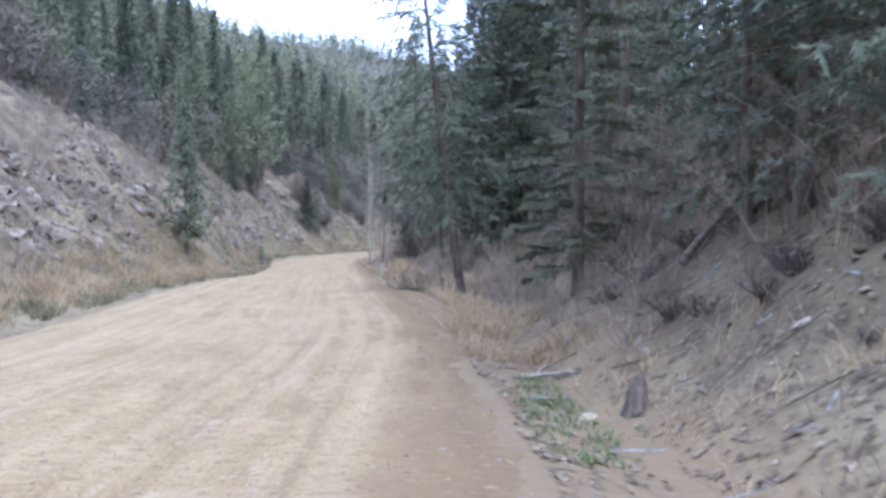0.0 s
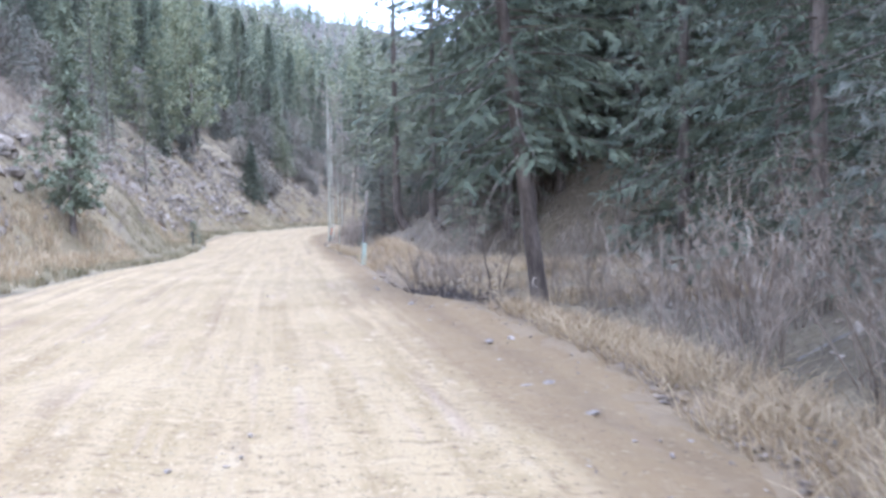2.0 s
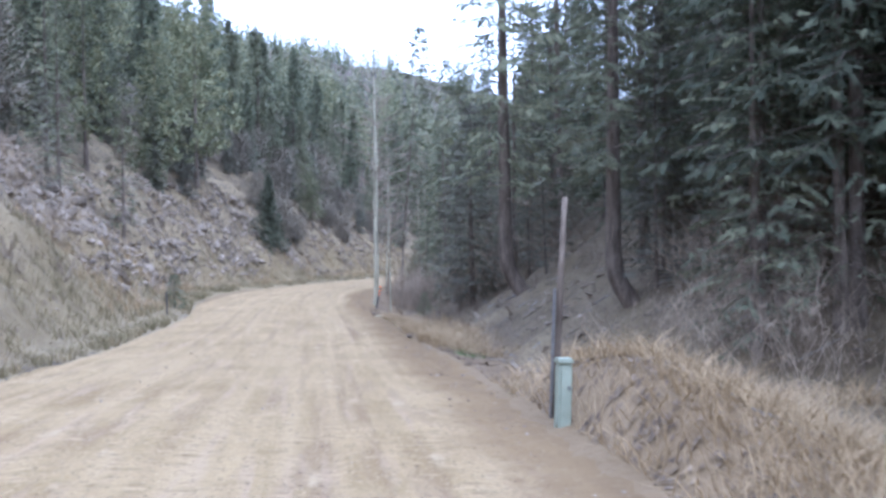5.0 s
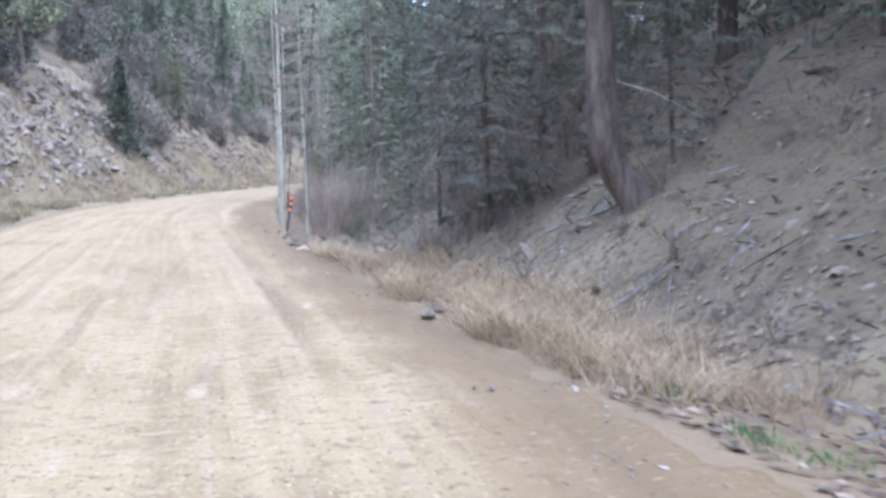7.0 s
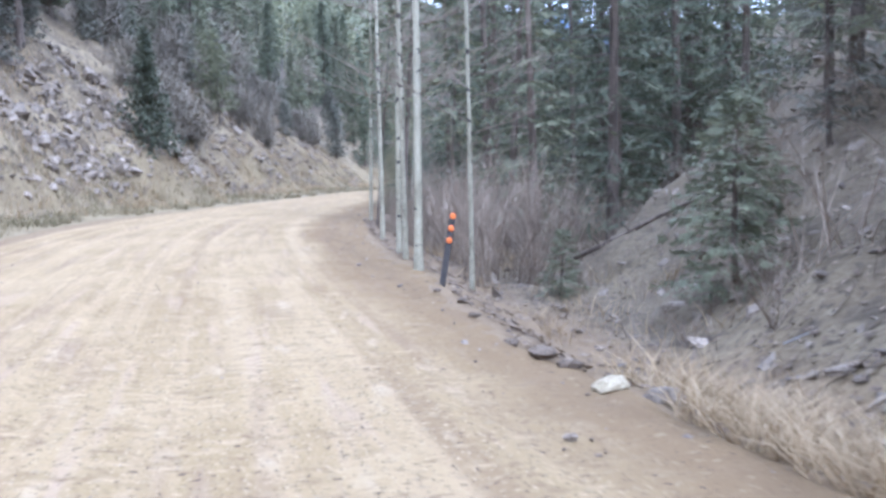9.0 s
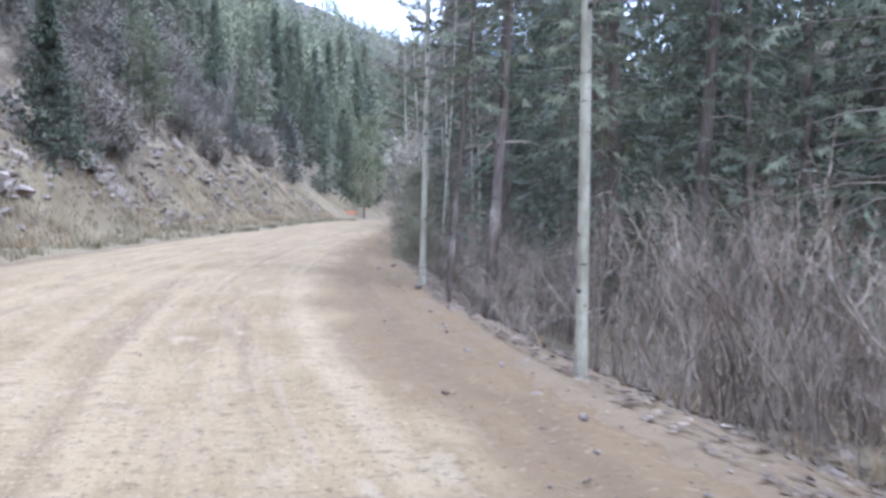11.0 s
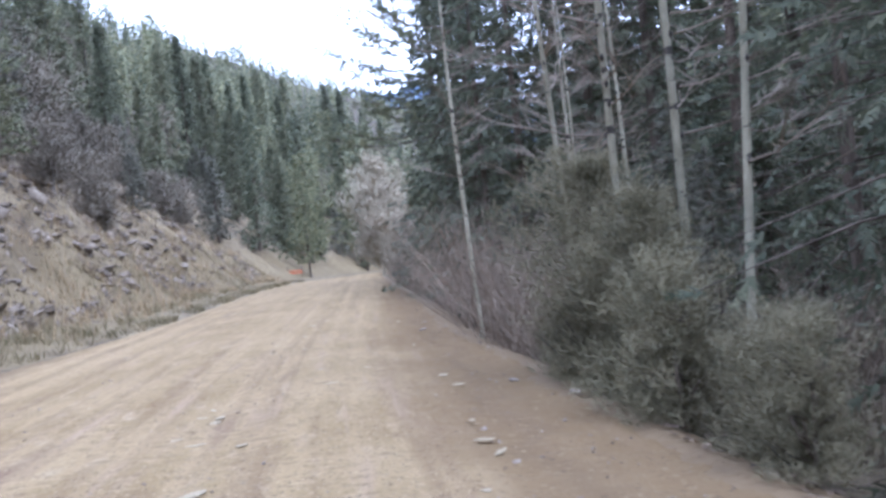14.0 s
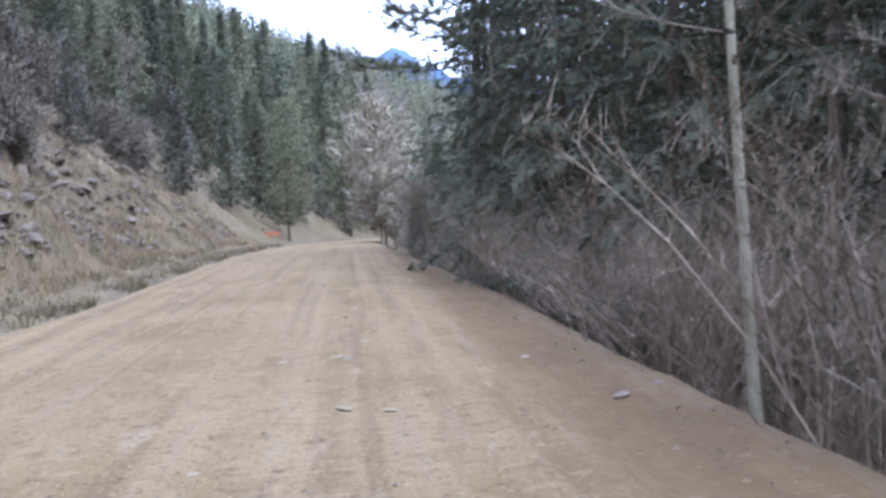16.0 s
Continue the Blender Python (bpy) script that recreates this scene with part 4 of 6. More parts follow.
# named trees along the far side of the road
for kind, x, y, size, variant, lean in (
    ("big_spruce", 0.55, 36.3, 1.0, 0, (0, -6)), ("layered_spruce", 2.72, 20.3, 1.0, 0, (0, 0)), ("spruce", 6.4, 13.0, 1.0, 1, (0, 0)), ("spruce", 5.4, 10.8, 0.9, 0, (0, 0)), ("spruce", 6.8, 9.2, 1.0, 1, (0, 0)), ("spruce", 6.5, 17.0, 1.0, 2, (0, 0)), ("fir", 8.0, 10.0, 1.1, 1, (0, 0)), ("spruce", 5.1, 15.4, 0.9, 0, (0, 0)), ("spruce", 5.9, 19.0, 0.95, 0, (0, 0)), ("spruce", 7.0, 21.5, 1.0, 1, (0, 0)), ("spruce", 4.9, 13.6, 0.75, 1, (0, 0)), ("spruce", 5.4, 11.0, 0.85, 0, (0, 0)), ("spruce", 5.9, 7.6, 1.0, 0, (0, 0)), ("fir", 5.0, 9.9, 0.9, 1, (0, 0)), ("spruce", 4.5, 14.9, 0.6, 1, (0, 0)), ("spruce", 4.8, 8.9, 0.8, 1, (0, 0)), ("spruce", 7.4, 11.4, 1.1, 1, (0, 0)),
    ("fir", 4.4, 24.5, 1.0, 2, (0, 0)), ("spruce", 4.8, 29.0, 1.05, 0, (0, 0)), ("dull_fir", 3.4, 27.0, 0.9, 2, (0, 0)), ("spruce", 6.2, 38.5, 1.1, 1, (0, 0)), ("spruce", 4.9, 33.6, 1.0, 0, (0, 0)), ("spruce", 5.8, 35.8, 0.95, 1, (0, 0)), ("spruce", 7.4, 40.8, 1.1, 0, (0, 0)), ("fir", 8.6, 44.2, 1.1, 1, (0, 0)), ("spruce", 6.6, 31.4, 1.1, 1, (0, 0)), ("spruce", 9.2, 42.0, 1.1, 0, (0, 0)), ("spruce", 9.4, 47.4, 1.15, 1, (0, 0)),
    ("spruce", 3.3, 60.6, 1.2, 2, (0, -2)), ("big_fir", -0.48, 63.3, 0.82, 1, (0, 1)), ("spruce", 3.2, 66.0, 1.0, 1, (0, 0)), ("fir", 1.6, 66.6, 0.8, 1, (0, 0)), ("big_spruce", 2.5, 57.3, 0.9, 0, (0, 0)), ("big_spruce", 3.35, 57.0, 0.85, 0, (0, 2)), ("big_spruce", 1.7, 58.4, 0.85, 0, (0, 0)), ("big_spruce", 4.6, 57.6, 0.9, 0, (0, 0)), ("spruce", 6.5, 47.0, 1.2, 1, (0, 0)), ("spruce", 7.8, 51.5, 1.1, 2, (0, 0)), ("spruce", 5.6, 59.0, 1.1, 2, (0, 0)),  ("dull_fir", 1.8, 62.0, 0.9, 1, (0, 0)), ("dull_fir", 0.5, 63.0, 0.8, 2, (0, 0)), ("fir", 2.4, 64.5, 0.8, 0, (0, 0)),
    ("big_fir", -2.05, 72.4, 1.0, 0, (0, 0)), ("fir", 0.4, 86.0, 0.8, 1, (0, 0)), ("dull_fir", 1.3, 84.2, 1.1, 2, (0, 0)), ("dull_fir", -0.3, 89.6, 0.9, 0, (0, 0)), ("fir", 1.0, 91.2, 0.9, 0, (0, 0)), ("dull_fir", -0.2, 82.6, 1.0, 1, (0, 0)), ("spruce", 3.5, 70.0, 1.1, 0, (0, 0)), ("spruce", 1.0, 82.0, 1.1, 1, (0, 0)), ("fir", 2.8, 61.5, 1.1, 1, (0, 0)), ("spruce", 2.2, 77.5, 1.2, 2, (0, 0)),
    ("dull_fir", -2.9, 77.0, 0.95, 0, (0, 0)), ("dull_fir", -3.4, 80.0, 0.8, 1, (0, 0)),  ("fir", -1.0, 80.0, 0.75, 0, (0, 0)),  ("fir", 0.6, 87.0, 0.9, 2, (0, 0)),
    ("bush_fir", -3.3, 86.2, 0.85, 0, (0, 0)), ("bush_fir", -2.2, 88.6, 0.7, 1, (0, 0)), ("bush_fir", -4.6, 90.6, 0.4, 1, (0, 0)), ("fir", -3.2, 99.5, 0.9, 1, (0, 0)), ("spruce", -0.5, 101.5, 1.05, 0, (0, 0)),
    ("slim_fir", -6.95, 106.85, 0.62, 0, (0, 6)), ("slim_fir", -6.05, 107.5, 1.25, 0, (0, 5)), ("slim_fir", -4.5, 107.7, 0.66, 0, (0, 4)), ("fir", -2.6, 106.6, 1.0, 2, (0, 4)), ("spruce", -2.6, 110.5, 1.1, 1, (0, 0)), ("spruce", -1.6, 114.5, 1.15, 2, (0, 0)), ("spruce", -3.0, 118.5, 0.95, 0, (0, 0)), ("spruce", -1.0, 119.5, 1.1, 1, (0, 0)),
    ("spruce", 0.8, 123.5, 1.2, 1, (0, 0)), ("dense_spruce", 1.6, 138.0, 1.17, 0, (0, 0)), ("dense_spruce", 2.8, 143.0, 1.27, 0, (0, 0)), ("dense_spruce", 0.6, 141.4, 1.06, 1, (0, 0)), ("dense_spruce", 0.9, 147.6, 1.02, 0, (0, 0)), ("dense_spruce", 2.6, 136.0, 1.15, 0, (0, 0)), ("dense_spruce", 2.2, 156.4, 0.94, 0, (0, 0)), ("big_pine", 3.0, 160.6, 1.0, 0, (0, 0)), ("dense_spruce", 1.4, 151.0, 1.17, 1, (0, 0)), ("spruce", 2.6, 132.0, 1.1, 1, (0, 0)), ("dense_spruce", 0.6, 145.5, 0.95, 0, (0, 0)), ("spruce", 2.2, 127.5, 1.1, 0, (0, 0)),
    ("dull_fir", -4.6, 120.8, 0.42, 0, (0, 0)), ("dull_fir", -3.9, 123.0, 0.55, 1, (0, 0)), ("juniper", -5.6, 118.0, 0.6, 0, (0, 0)), ("juniper", -5.2, 119.2, 0.6, 1, (0, 0)), ("juniper", -5.4, 120.4, 0.8, 1, (0, 0)), ("juniper", -4.9, 122.3, 0.85, 0, (0, 0)), ("juniper", -5.0, 124.2, 0.5, 1, (0, 0)), ("dull_fir", -3.4, 126.2, 0.6, 2, (0, 0)), ("dense_spruce", 4.5, 160.0, 1.06, 0, (0, 0)), ("dense_spruce", 6.5, 168.0, 1.06, 0, (0, 0)), ("dense_spruce", 3.6, 155.5, 1.06, 1, (0, 0)),
):
    plant(kind, x, y, size, 0 if kind == "big_fir" else None, lean, variant)
for x, y, size, variant, lean in ((-7.05, 90.5, 1.18, 0, 0.6), (-7.1, 92.6, 0.85, 1, 1), (-7.12, 94.0, 0.9, 2, 0), (-7.2, 98.6, 0.95, 3, 0), (-6.25, 89.8, 0.72, 1, 0.5),
                                  (-7.05, 108.90, 1.05, 0, 0.0), (-3.95, 132.1, 0.95, 1, 0.4), (-1.6, 129.2, 0.9, 3, -1), (-0.9, 133.5, 1.0, 1, 0), (-4.58, 123.1, 1.05, 2, 0), (-4.53, 124.85, 0.9, 0, -0.5), (-4.15, 122.4, 1.1, 3, -1), (-4.75, 120.2, 0.9, 2, 2), (-3.4, 127.5, 0.65, 1, -1)):
    plant("aspen", x, y, size, None, (0, lean), variant)
for x, y, size in ((3.9, 183.0, 0.98), (5.2, 187.5, 0.85), (6.4, 190, 0.8), (2.6, 170.5, 0.5), (1.6, 165.0, 0.42)):
    plant("pale_aspen", x, y, size)
slope_rng = random.Random(77)
for k in range(26):
    y = slope_rng.uniform(61, 92)
    x = float(road_x(y) + right_edge(y)) + (slope_rng.uniform(3.0, 6.5) if 73 < y < 79 and k % 2 else slope_rng.uniform(7.5, 15))
    plant(slope_rng.choice(("dull_fir", "dull_fir", "fir")) if k % 2 else slope_rng.choice(("fir", "spruce", "dull_fir")), x, y, slope_rng.uniform(0.6, 1.05))
for k in range(20):
    y = slope_rng.uniform(57, 71)
    x = float(road_x(y) + right_edge(y)) + slope_rng.uniform(5.0, 11.5)
    plant(slope_rng.choice(("fir", "spruce", "dull_fir")), x, y, slope_rng.uniform(0.65, 1.05))
for k in range(16):  # woods behind the meadow
    y = slope_rng.uniform(57, 62.5)
    x = -0.8 + 0.55 * (y - 58) + slope_rng.uniform(0.3, 4.5)
    plant(slope_rng.choice(("fir", "spruce", "dull_fir", "thicket")), x, y, slope_rng.uniform(0.55, 0.9))
for k in range(22):  # the dark wall of spruces past the meadow
    y = slope_rng.uniform(56.5, 66)
    plant(slope_rng.choice(("dense_spruce", "spruce", "dense_spruce", "fir")), 4.5 + slope_rng.uniform(0, 9) - 0.25 * (y - 57), y, slope_rng.uniform(0.7, 1.1))
for x, y, size in ((4.2, 163.0, 1.2), (6.0, 158.0, 1.35), (8.2, 152.5, 1.45), (7.0, 147.0, 1.4), (5.6, 141.5, 1.35), (9.5, 160.0, 1.5), (8.6, 140.5, 1.5), (5.0, 133.0, 1.3), (7.4, 128.0, 1.35), (10.5, 134.0, 1.5), (4.6, 121.0, 1.25), (7.2, 116.0, 1.3), (9.8, 122.0, 1.5), (5.2, 112.0, 1.2)):
    plant("dense_spruce", x, y, size)
for x, y, size in ((6.3, 58.6, 0.8), (7.6, 57.6, 0.85), (5.4, 60.2, 0.9), (9.5, 50.5, 1.1), (8.6, 53.2, 1.0), (11.4, 52.0, 1.15), (10.4, 46.4, 1.1), (12.2, 48.5, 1.2), (9.8, 55.0, 1.1), (7.4, 55.8, 0.9)):
    plant("dark_wall", x, y, size)
plant("dull_bush", -4.8, 123.6, 0.9)
plant("dull_bush", -4.7, 122.2, 0.8)
# single trees on the bank
plant("cone", -18.25, 131.0, 1.0)
plant("far_pine", -24.4, 129.6, 1.4)
plant("far_pine", -17.2, 152.5, 0.5)
plant("far_pine", -16.45, 151.38, 0.5)
for kind, x, y, size in (("lean_pine", -14.6, 56.0, 1.15), ("far_dull", -18.3, 169.9, 0.85), ("far_pine", -26.0, 122.1, 1.0), ("far_fir", -26.9, 145.6, 1.0), ("dull_fir", -23.5, 76.0, 0.9), ("dull_fir", -24.5, 80.0, 0.8), ("fir", -26.3, 99.0, 0.9), ("far_pine", -28.3, 112.0, 1.1),
                         ("far_fir", -19.4, 168.2, 0.9), ("far_dull", -12.6, 172.0, 0.5), ("far_dull", -20.5, 187.0, 0.95), ("fir", -24.0, 106.0, 0.75), ("dull_fir", -22.5, 88.0, 0.7), ("fir", -23.5, 93.0, 0.75)):
    plant(kind, x, y, size)

end_rng = random.Random(88)
for k in range(26):  # where the road drops out of sight
    y = end_rng.uniform(203, 250)
    side = -1 if k % 2 else 1
    plant(end_rng.choice(("far_fir", "far_spruce", "far_pine")), float(road_x(y)) + side * (4.5 + end_rng.uniform(0.5, 8)), y, end_rng.uniform(0.6, 1.0))

# trees on the two slopes
scatter = random.Random(5)
near_trees = []


def free(x, y, gap):
    if any((x - a) ** 2 + (y - b) ** 2 < gap * gap for a, b in near_trees):
        return False
    near_trees.append((x, y))
    return True


count = 0
while count < 150:
    y, d = scatter.uniform(62, 300), 8.5 + 26 * scatter.random()
    if y > 178:
        d -= 5
    x = float(road_x(y)) - HALF - d
    if free(x, y, 3.8) and scatter.random() < (0.3 if d < 13 and y < 178 else 1):
        low_down = d < 15
        plant(scatter.choice(("oak", "far_spruce", "far_dull", "far_fir", "far_fir") if low_down else ("far_fir", "far_fir", "far_spruce", "far_pine", "far_spruce", "far_spruce", "oak")), x, y, scatter.uniform(0.65, 1.0) if low_down else scatter.uniform(0.9, 1.45))
        count += 1
count = 0
while count < 56:
    y, d = scatter.uniform(5, 205) if count < 75 else scatter.uniform(5, 64), scatter.uniform(7.5, 20)
    x = float(road_x(y) + right_edge(y)) + d
    if 38 < y < 61 and d < 13 or 86 < y < 99 and d < 13:
        continue
    if free(x, y, 2.4):
        near_by = y < 165
        plant(scatter.choice(("fir", "spruce", "dull_fir") if near_by else ("far_fir", "far_spruce", "far_spruce", "far_dull")), x, y, scatter.uniform(0.8, 1.2))
        count += 1


def small_conifer(seed, kind, limbs, clumps, per, leaf):
    """A plain conifer for the far slopes: verts, faces and normals."""
    v, f, n = plume(seed, 12, 2.6 if kind != "pine" else 2.9, 0.05 if kind != "pine" else 0.15, limbs, clumps, per, leaf, kind)
    s = Shape()
    s.tube([(0, 0, -0.6), (0, 0, 6), (0, 0, 12)], [0.15, 0.10, 0.02], 4)
    tf = np.array([t for q in s.f if len(q) == 4 for t in ((q[0], q[1], q[2]), (q[0], q[2], q[3]))])
    tv = np.array(s.v)
    side = tv * (1, 1, 0) + (0, 0, 0.05)
    return np.concatenate([tv, v]), np.concatenate([tf, f + len(tv)]), np.concatenate([side / np.linalg.norm(side, axis=1)[:, None], n])


far_rng = np.random.default_rng(3)
for name, mat, kind, n, m, seed, words in (("hillside_spruces", NEEDLES, "spruce", 640, 1700, 1, "dark spruces on the wooded hillsides"), ("hillside_firs", FIR, "fir", 760, 2100, 2, "grey-green firs on the wooded hillsides"), ("hillside_pines", PINE, "pine", 300, 1000, 3, "lighter pines on the wooded hillsides")):
    for which, count, shape_of in ((name, n, (32, 3, 3, 0.72)), ("distant_" + name, m, (17, 2, 2, 1.25))):
        far = which != name
        ys = far_rng.uniform(25, 720 if far else 330, count * 6)
        near_end = np.where(ys > 315, 4.0, 95.0)
        side = far_rng.random(count * 6) < 0.78
        reach = far_rng.random(count * 6)
        ds = np.where(side, near_end + 330 * reach ** 0.95, np.where(ys > 315, 5, 60) + 150 * reach) if far else np.where(side, np.where(ys > 240, 4, 30) + 80 * reach ** 1.15, np.where(ys > 205, 5, 16) + 50 * reach ** 1.1)
        xs = road_x(ys) + np.where(side, -HALF - ds, HALF + ds)
        keep = rough(xs, ys, 26, 31) + far_rng.uniform(-0.6, 0.6, count * 6) > -0.6 + 0.1 * smooth(160, 340, ds)
        keep &= (side | (ys > 230)) if far else (side & ((ys > 70) | (ds > 62)) | ~side & (ys > 8))
        x, y = xs[keep][:count], ys[keep][:count]
        tv, tf, tn = small_conifer(seed + (10 if far else 0), kind, *shape_of)
        size = far_rng.uniform(0.65, 1.3, len(x)) * (0.8 if far else 0.95)
        places = np.stack([x, y, land(x, y) - 0.2], -1)
        turns = far_rng.uniform(0, 6.28, len(x))
        v, f = put_many(tv, tf, places, turns, np.stack([size, size, size * far_rng.uniform(0.75, 1.15, len(x))], -1))
        normals, f = put_many(tn, tf, np.zeros((len(x), 3)), turns, np.ones(len(x)))
        stuff(which, v, f, mat, words, "trees", True).data.normals_split_custom_set_from_vertices(normals.tolist())

# dead standing trunks on the upper slope
n = 520
ys = far_rng.uniform(150, 560, n)
ds = 90 + 190 * far_rng.random(n)
xs = road_x(ys) - HALF - ds
snag = Shape()
snag.tube([(0, 0, -0.5), (0.1, 0, 4), (0.05, 0, 8.5)], [0.13, 0.10, 0.03], 4)
v, f = put_many(snag.v, [t for q in snag.f if len(q) == 4 for t in ((q[0], q[1], q[2]), (q[0], q[2], q[3]))], np.stack([xs, ys, land(xs, ys)], -1), far_rng.uniform(0, 6.28, n), far_rng.uniform(0.6, 1.2, n))
stuff("standing_snags", v, f, DEAD, "grey dead trunks standing on the upper slope", "dead trees")

# ---- undergrowth ----
bush_rng = random.Random(21)
count = 0
while count < 100:  # thickets on the far side
    y = bush_rng.choice((bush_rng.uniform(10, 40), bush_rng.uniform(62, 100), bush_rng.uniform(62, 100), bush_rng.uniform(100, 150), bush_rng.uniform(100, 150), bush_rng.uniform(120, 165)))
    d = bush_rng.uniform(1.6, 8.5) if y > 100 else bush_rng.uniform(2.2, 6.0)
    if y < 28 and d < 3.5 or 80 < y < 92 and d > 2.2 or 58 < y < 74:
        continue
    x = float(road_x(y) + right_edge(y)) + d
    plant("shrub", x, y, bush_rng.uniform(0.6, 1.15))
    count += 1
for x, y, s in ((3.7, 12.2, 0.35), (3.2, 14.6, 0.4), (4.0, 16.8, 0.45), (2.2, 16.2, 0.45), (2.0, 18.2, 0.5), (3.2, 21.5, 0.9), (2.2, 22.8, 0.8), (1.9, 25.0, 0.9), (2.9, 26.0, 1.0), (1.7, 28.0, 0.9), (2.6, 30.0, 1.0), (3.9, 18.8, 0.9), (1.6, 31.0, 0.8), (4.2, 22.5, 1.0), (1.2, 60.6, 1.2), (2.2, 60.0, 1.0), (3.0, 59.4, 1.1), (4.2, 59.0, 1.0), (-5.9, 92.0, 0.9), (-5.4, 93.4, 1.0), (-5.8, 95.0, 1.0), (-5.0, 96.2, 1.1), (-5.6, 97.8, 1.1), (-4.6, 98.4, 1.1), (-5.2, 99.8, 1.2), (-6.0, 99.0, 0.9), (-6.2, 101.2, 1.0), (-4.4, 101.0, 1.2), (-5.2, 102.5, 1.2)):
    plant("shrub", x, y, s)
for i in range(16):  # willows in the meadow
    y, d = bush_rng.uniform(44, 58), bush_rng.uniform(8.0, 14)
    plant("shrub", float(road_x(y) + right_edge(y)) + d, y, bush_rng.uniform(0.6, 1.1))
for x, y, size in ((-1.7, 41.6, 0.85), (-0.9, 42.0, 0.95), (-1.2, 42.6, 0.9), (-0.3, 42.2, 0.8)):
    plant("willow", x, y, size)
for x, y, size in ((-1.75, 40.3, 1.1), (-1.55, 39.3, 1.1), (-1.2, 38.4, 1.0), (-1.1, 39.6, 1.5), (-0.5, 39.2, 1.2), (-1.4, 40.9, 1.3), (-0.6, 40.4, 1.4), (-0.7, 37.8, 0.9), (-0.2, 38.6, 1.1)):
    plant("root_tangle", x, y, size)
plant("sapling", 0.0, 39.4, 1.0)
for x, y, size in ((-1.4, 56.2, 0.75), (-0.5, 57.0, 0.85), (0.4, 56.2, 0.9), (1.3, 57.2, 1.0), (2.2, 56.6, 1.0), (0.9, 55.4, 0.7), (3.2, 56.4, 1.0), (4.0, 57.4, 1.1), (2.8, 58.4, 1.1), (-3.0, 80.4, 0.9), (-2.3, 82.2, 1.1), (-1.8, 79.6, 1.0), (-2.9, 78.2, 0.8), (3.3, 23.6, 1.3), (3.9, 20.2, 1.2), (2.6, 26.4, 1.1), (-6.2, 104.8, 0.55), (-5.6, 106.0, 0.7), (-6.2, 107.6, 0.6), (-5.2, 107.8, 0.8), (-5.6, 109.4, 0.8), (-6.3, 110.4, 0.6), (-5.0, 110.6, 0.9), (-5.8, 111.8, 0.7), (-4.6, 112.4, 0.9), (-4.2, 108.6, 0.9)):
    plant("thicket", x, y, size)
for k in range(84):  # the tangle along the last stretch
    y = bush_rng.uniform(124, 170)
    plant("thicket", float(road_x(y) + right_edge(y)) + bush_rng.uniform(0.7, 3.8), y, bush_rng.uniform(0.85, 1.4) * (1 - 0.5 * float(smooth(142, 160, y))))
for x, y, size in ((-2.5, 82.4, 0.9), (-1.7, 80.9, 1.2), (-1.0, 83.6, 1.3), (-0.3, 81.6, 1.5), (-1.9, 79.0, 1.1), (0.4, 79.6, 1.4), (-3.1, 84.4, 0.8), (-4.4, 93.6, 0.9), (-5.2, 95.5, 0.9), (-0.9, 79.2, 1.4), (-2.2, 77.0, 1.1)):
    plant("thicket", x, y, size)
for i in range(40):  # dark dead brush added over the first slope, standing in for tree shade
    y, d = bush_rng.uniform(7, 19), bush_rng.uniform(2.6, 7.5)
    plant("root_tangle", float(road_x(y) + right_edge(y)) + d, y, bush_rng.uniform(0.4, 0.85), label="low dark dead brush added to imitate shade on the wooded slope")
for x, y, size in ((4.3, 10.2, 0.7), (5.2, 12.0, 0.9), (4.4, 13.4, 0.8), (5.5, 14.6, 1.0), (4.8, 16.6, 0.9), (3.4, 17.4, 0.7), (6.1, 16.2, 1.0), (3.0, 19.4, 0.7), (4.6, 20.8, 0.9), (2.9, 15.2, 0.45), (6.4, 11.0, 0.9)):
    plant("thicket", x, y, size)
for i in range(36):  # grey-brown thickets on the uphill side
    y = bush_rng.uniform(44, 84)
    plant("thicket", float(road_x(y) - left_edge(y)) - bush_rng.uniform(4.0, 11), y, bush_rng.uniform(0.6, 1.1))


def triangles(shape):
    return np.array([(f[0], f[k], f[k + 1]) for f in shape.f for k in range(1, len(f) - 1)])


def scrub(name, spots, label, seed, lean=1.0):
    """Low leafless bushes sown over a slope: one mesh of many."""
    rng = np.random.default_rng(seed)
    verts, faces, total = [], [], 0
    for k in range(3):
        r, wood = random.Random(seed + k), Shape()
        for i in range(16):
            a, tilt = r.uniform(0, 6.28), r.uniform(0.2, 1.0)
            foot, tip = Vector((r.uniform(-0.15, 0.15), r.uniform(-0.15, 0.15), -0.05)), Vector((math.cos(a) * tilt * lean, math.sin(a) * tilt * lean, r.uniform(0.5, 1.0)))
            wood.splinter(foot, tip, 0.012, (0.7, 0.7))
            for n in range(5):
                w = foot.lerp(tip, r.uniform(0.3, 1))
                wood.splinter(w, w + Vector((r.uniform(-0.4, 0.4), r.uniform(-0.4, 0.4), r.uniform(0, 0.4))), 0.009, (0.7, 0.7))
        p = np.array(spots[k::3])
        v, f = put_many(wood.v, triangles(wood), np.stack([p[:, 0], p[:, 1], land(p[:, 0], p[:, 1])], -1), rng.uniform(0, 6.28, len(p)), p[:, 2])
        verts.append(v), faces.append(f + total)
        total += len(v)
    return stuff(name, np.concatenate(verts), np.concatenate(faces), TWIG, label, "brush")


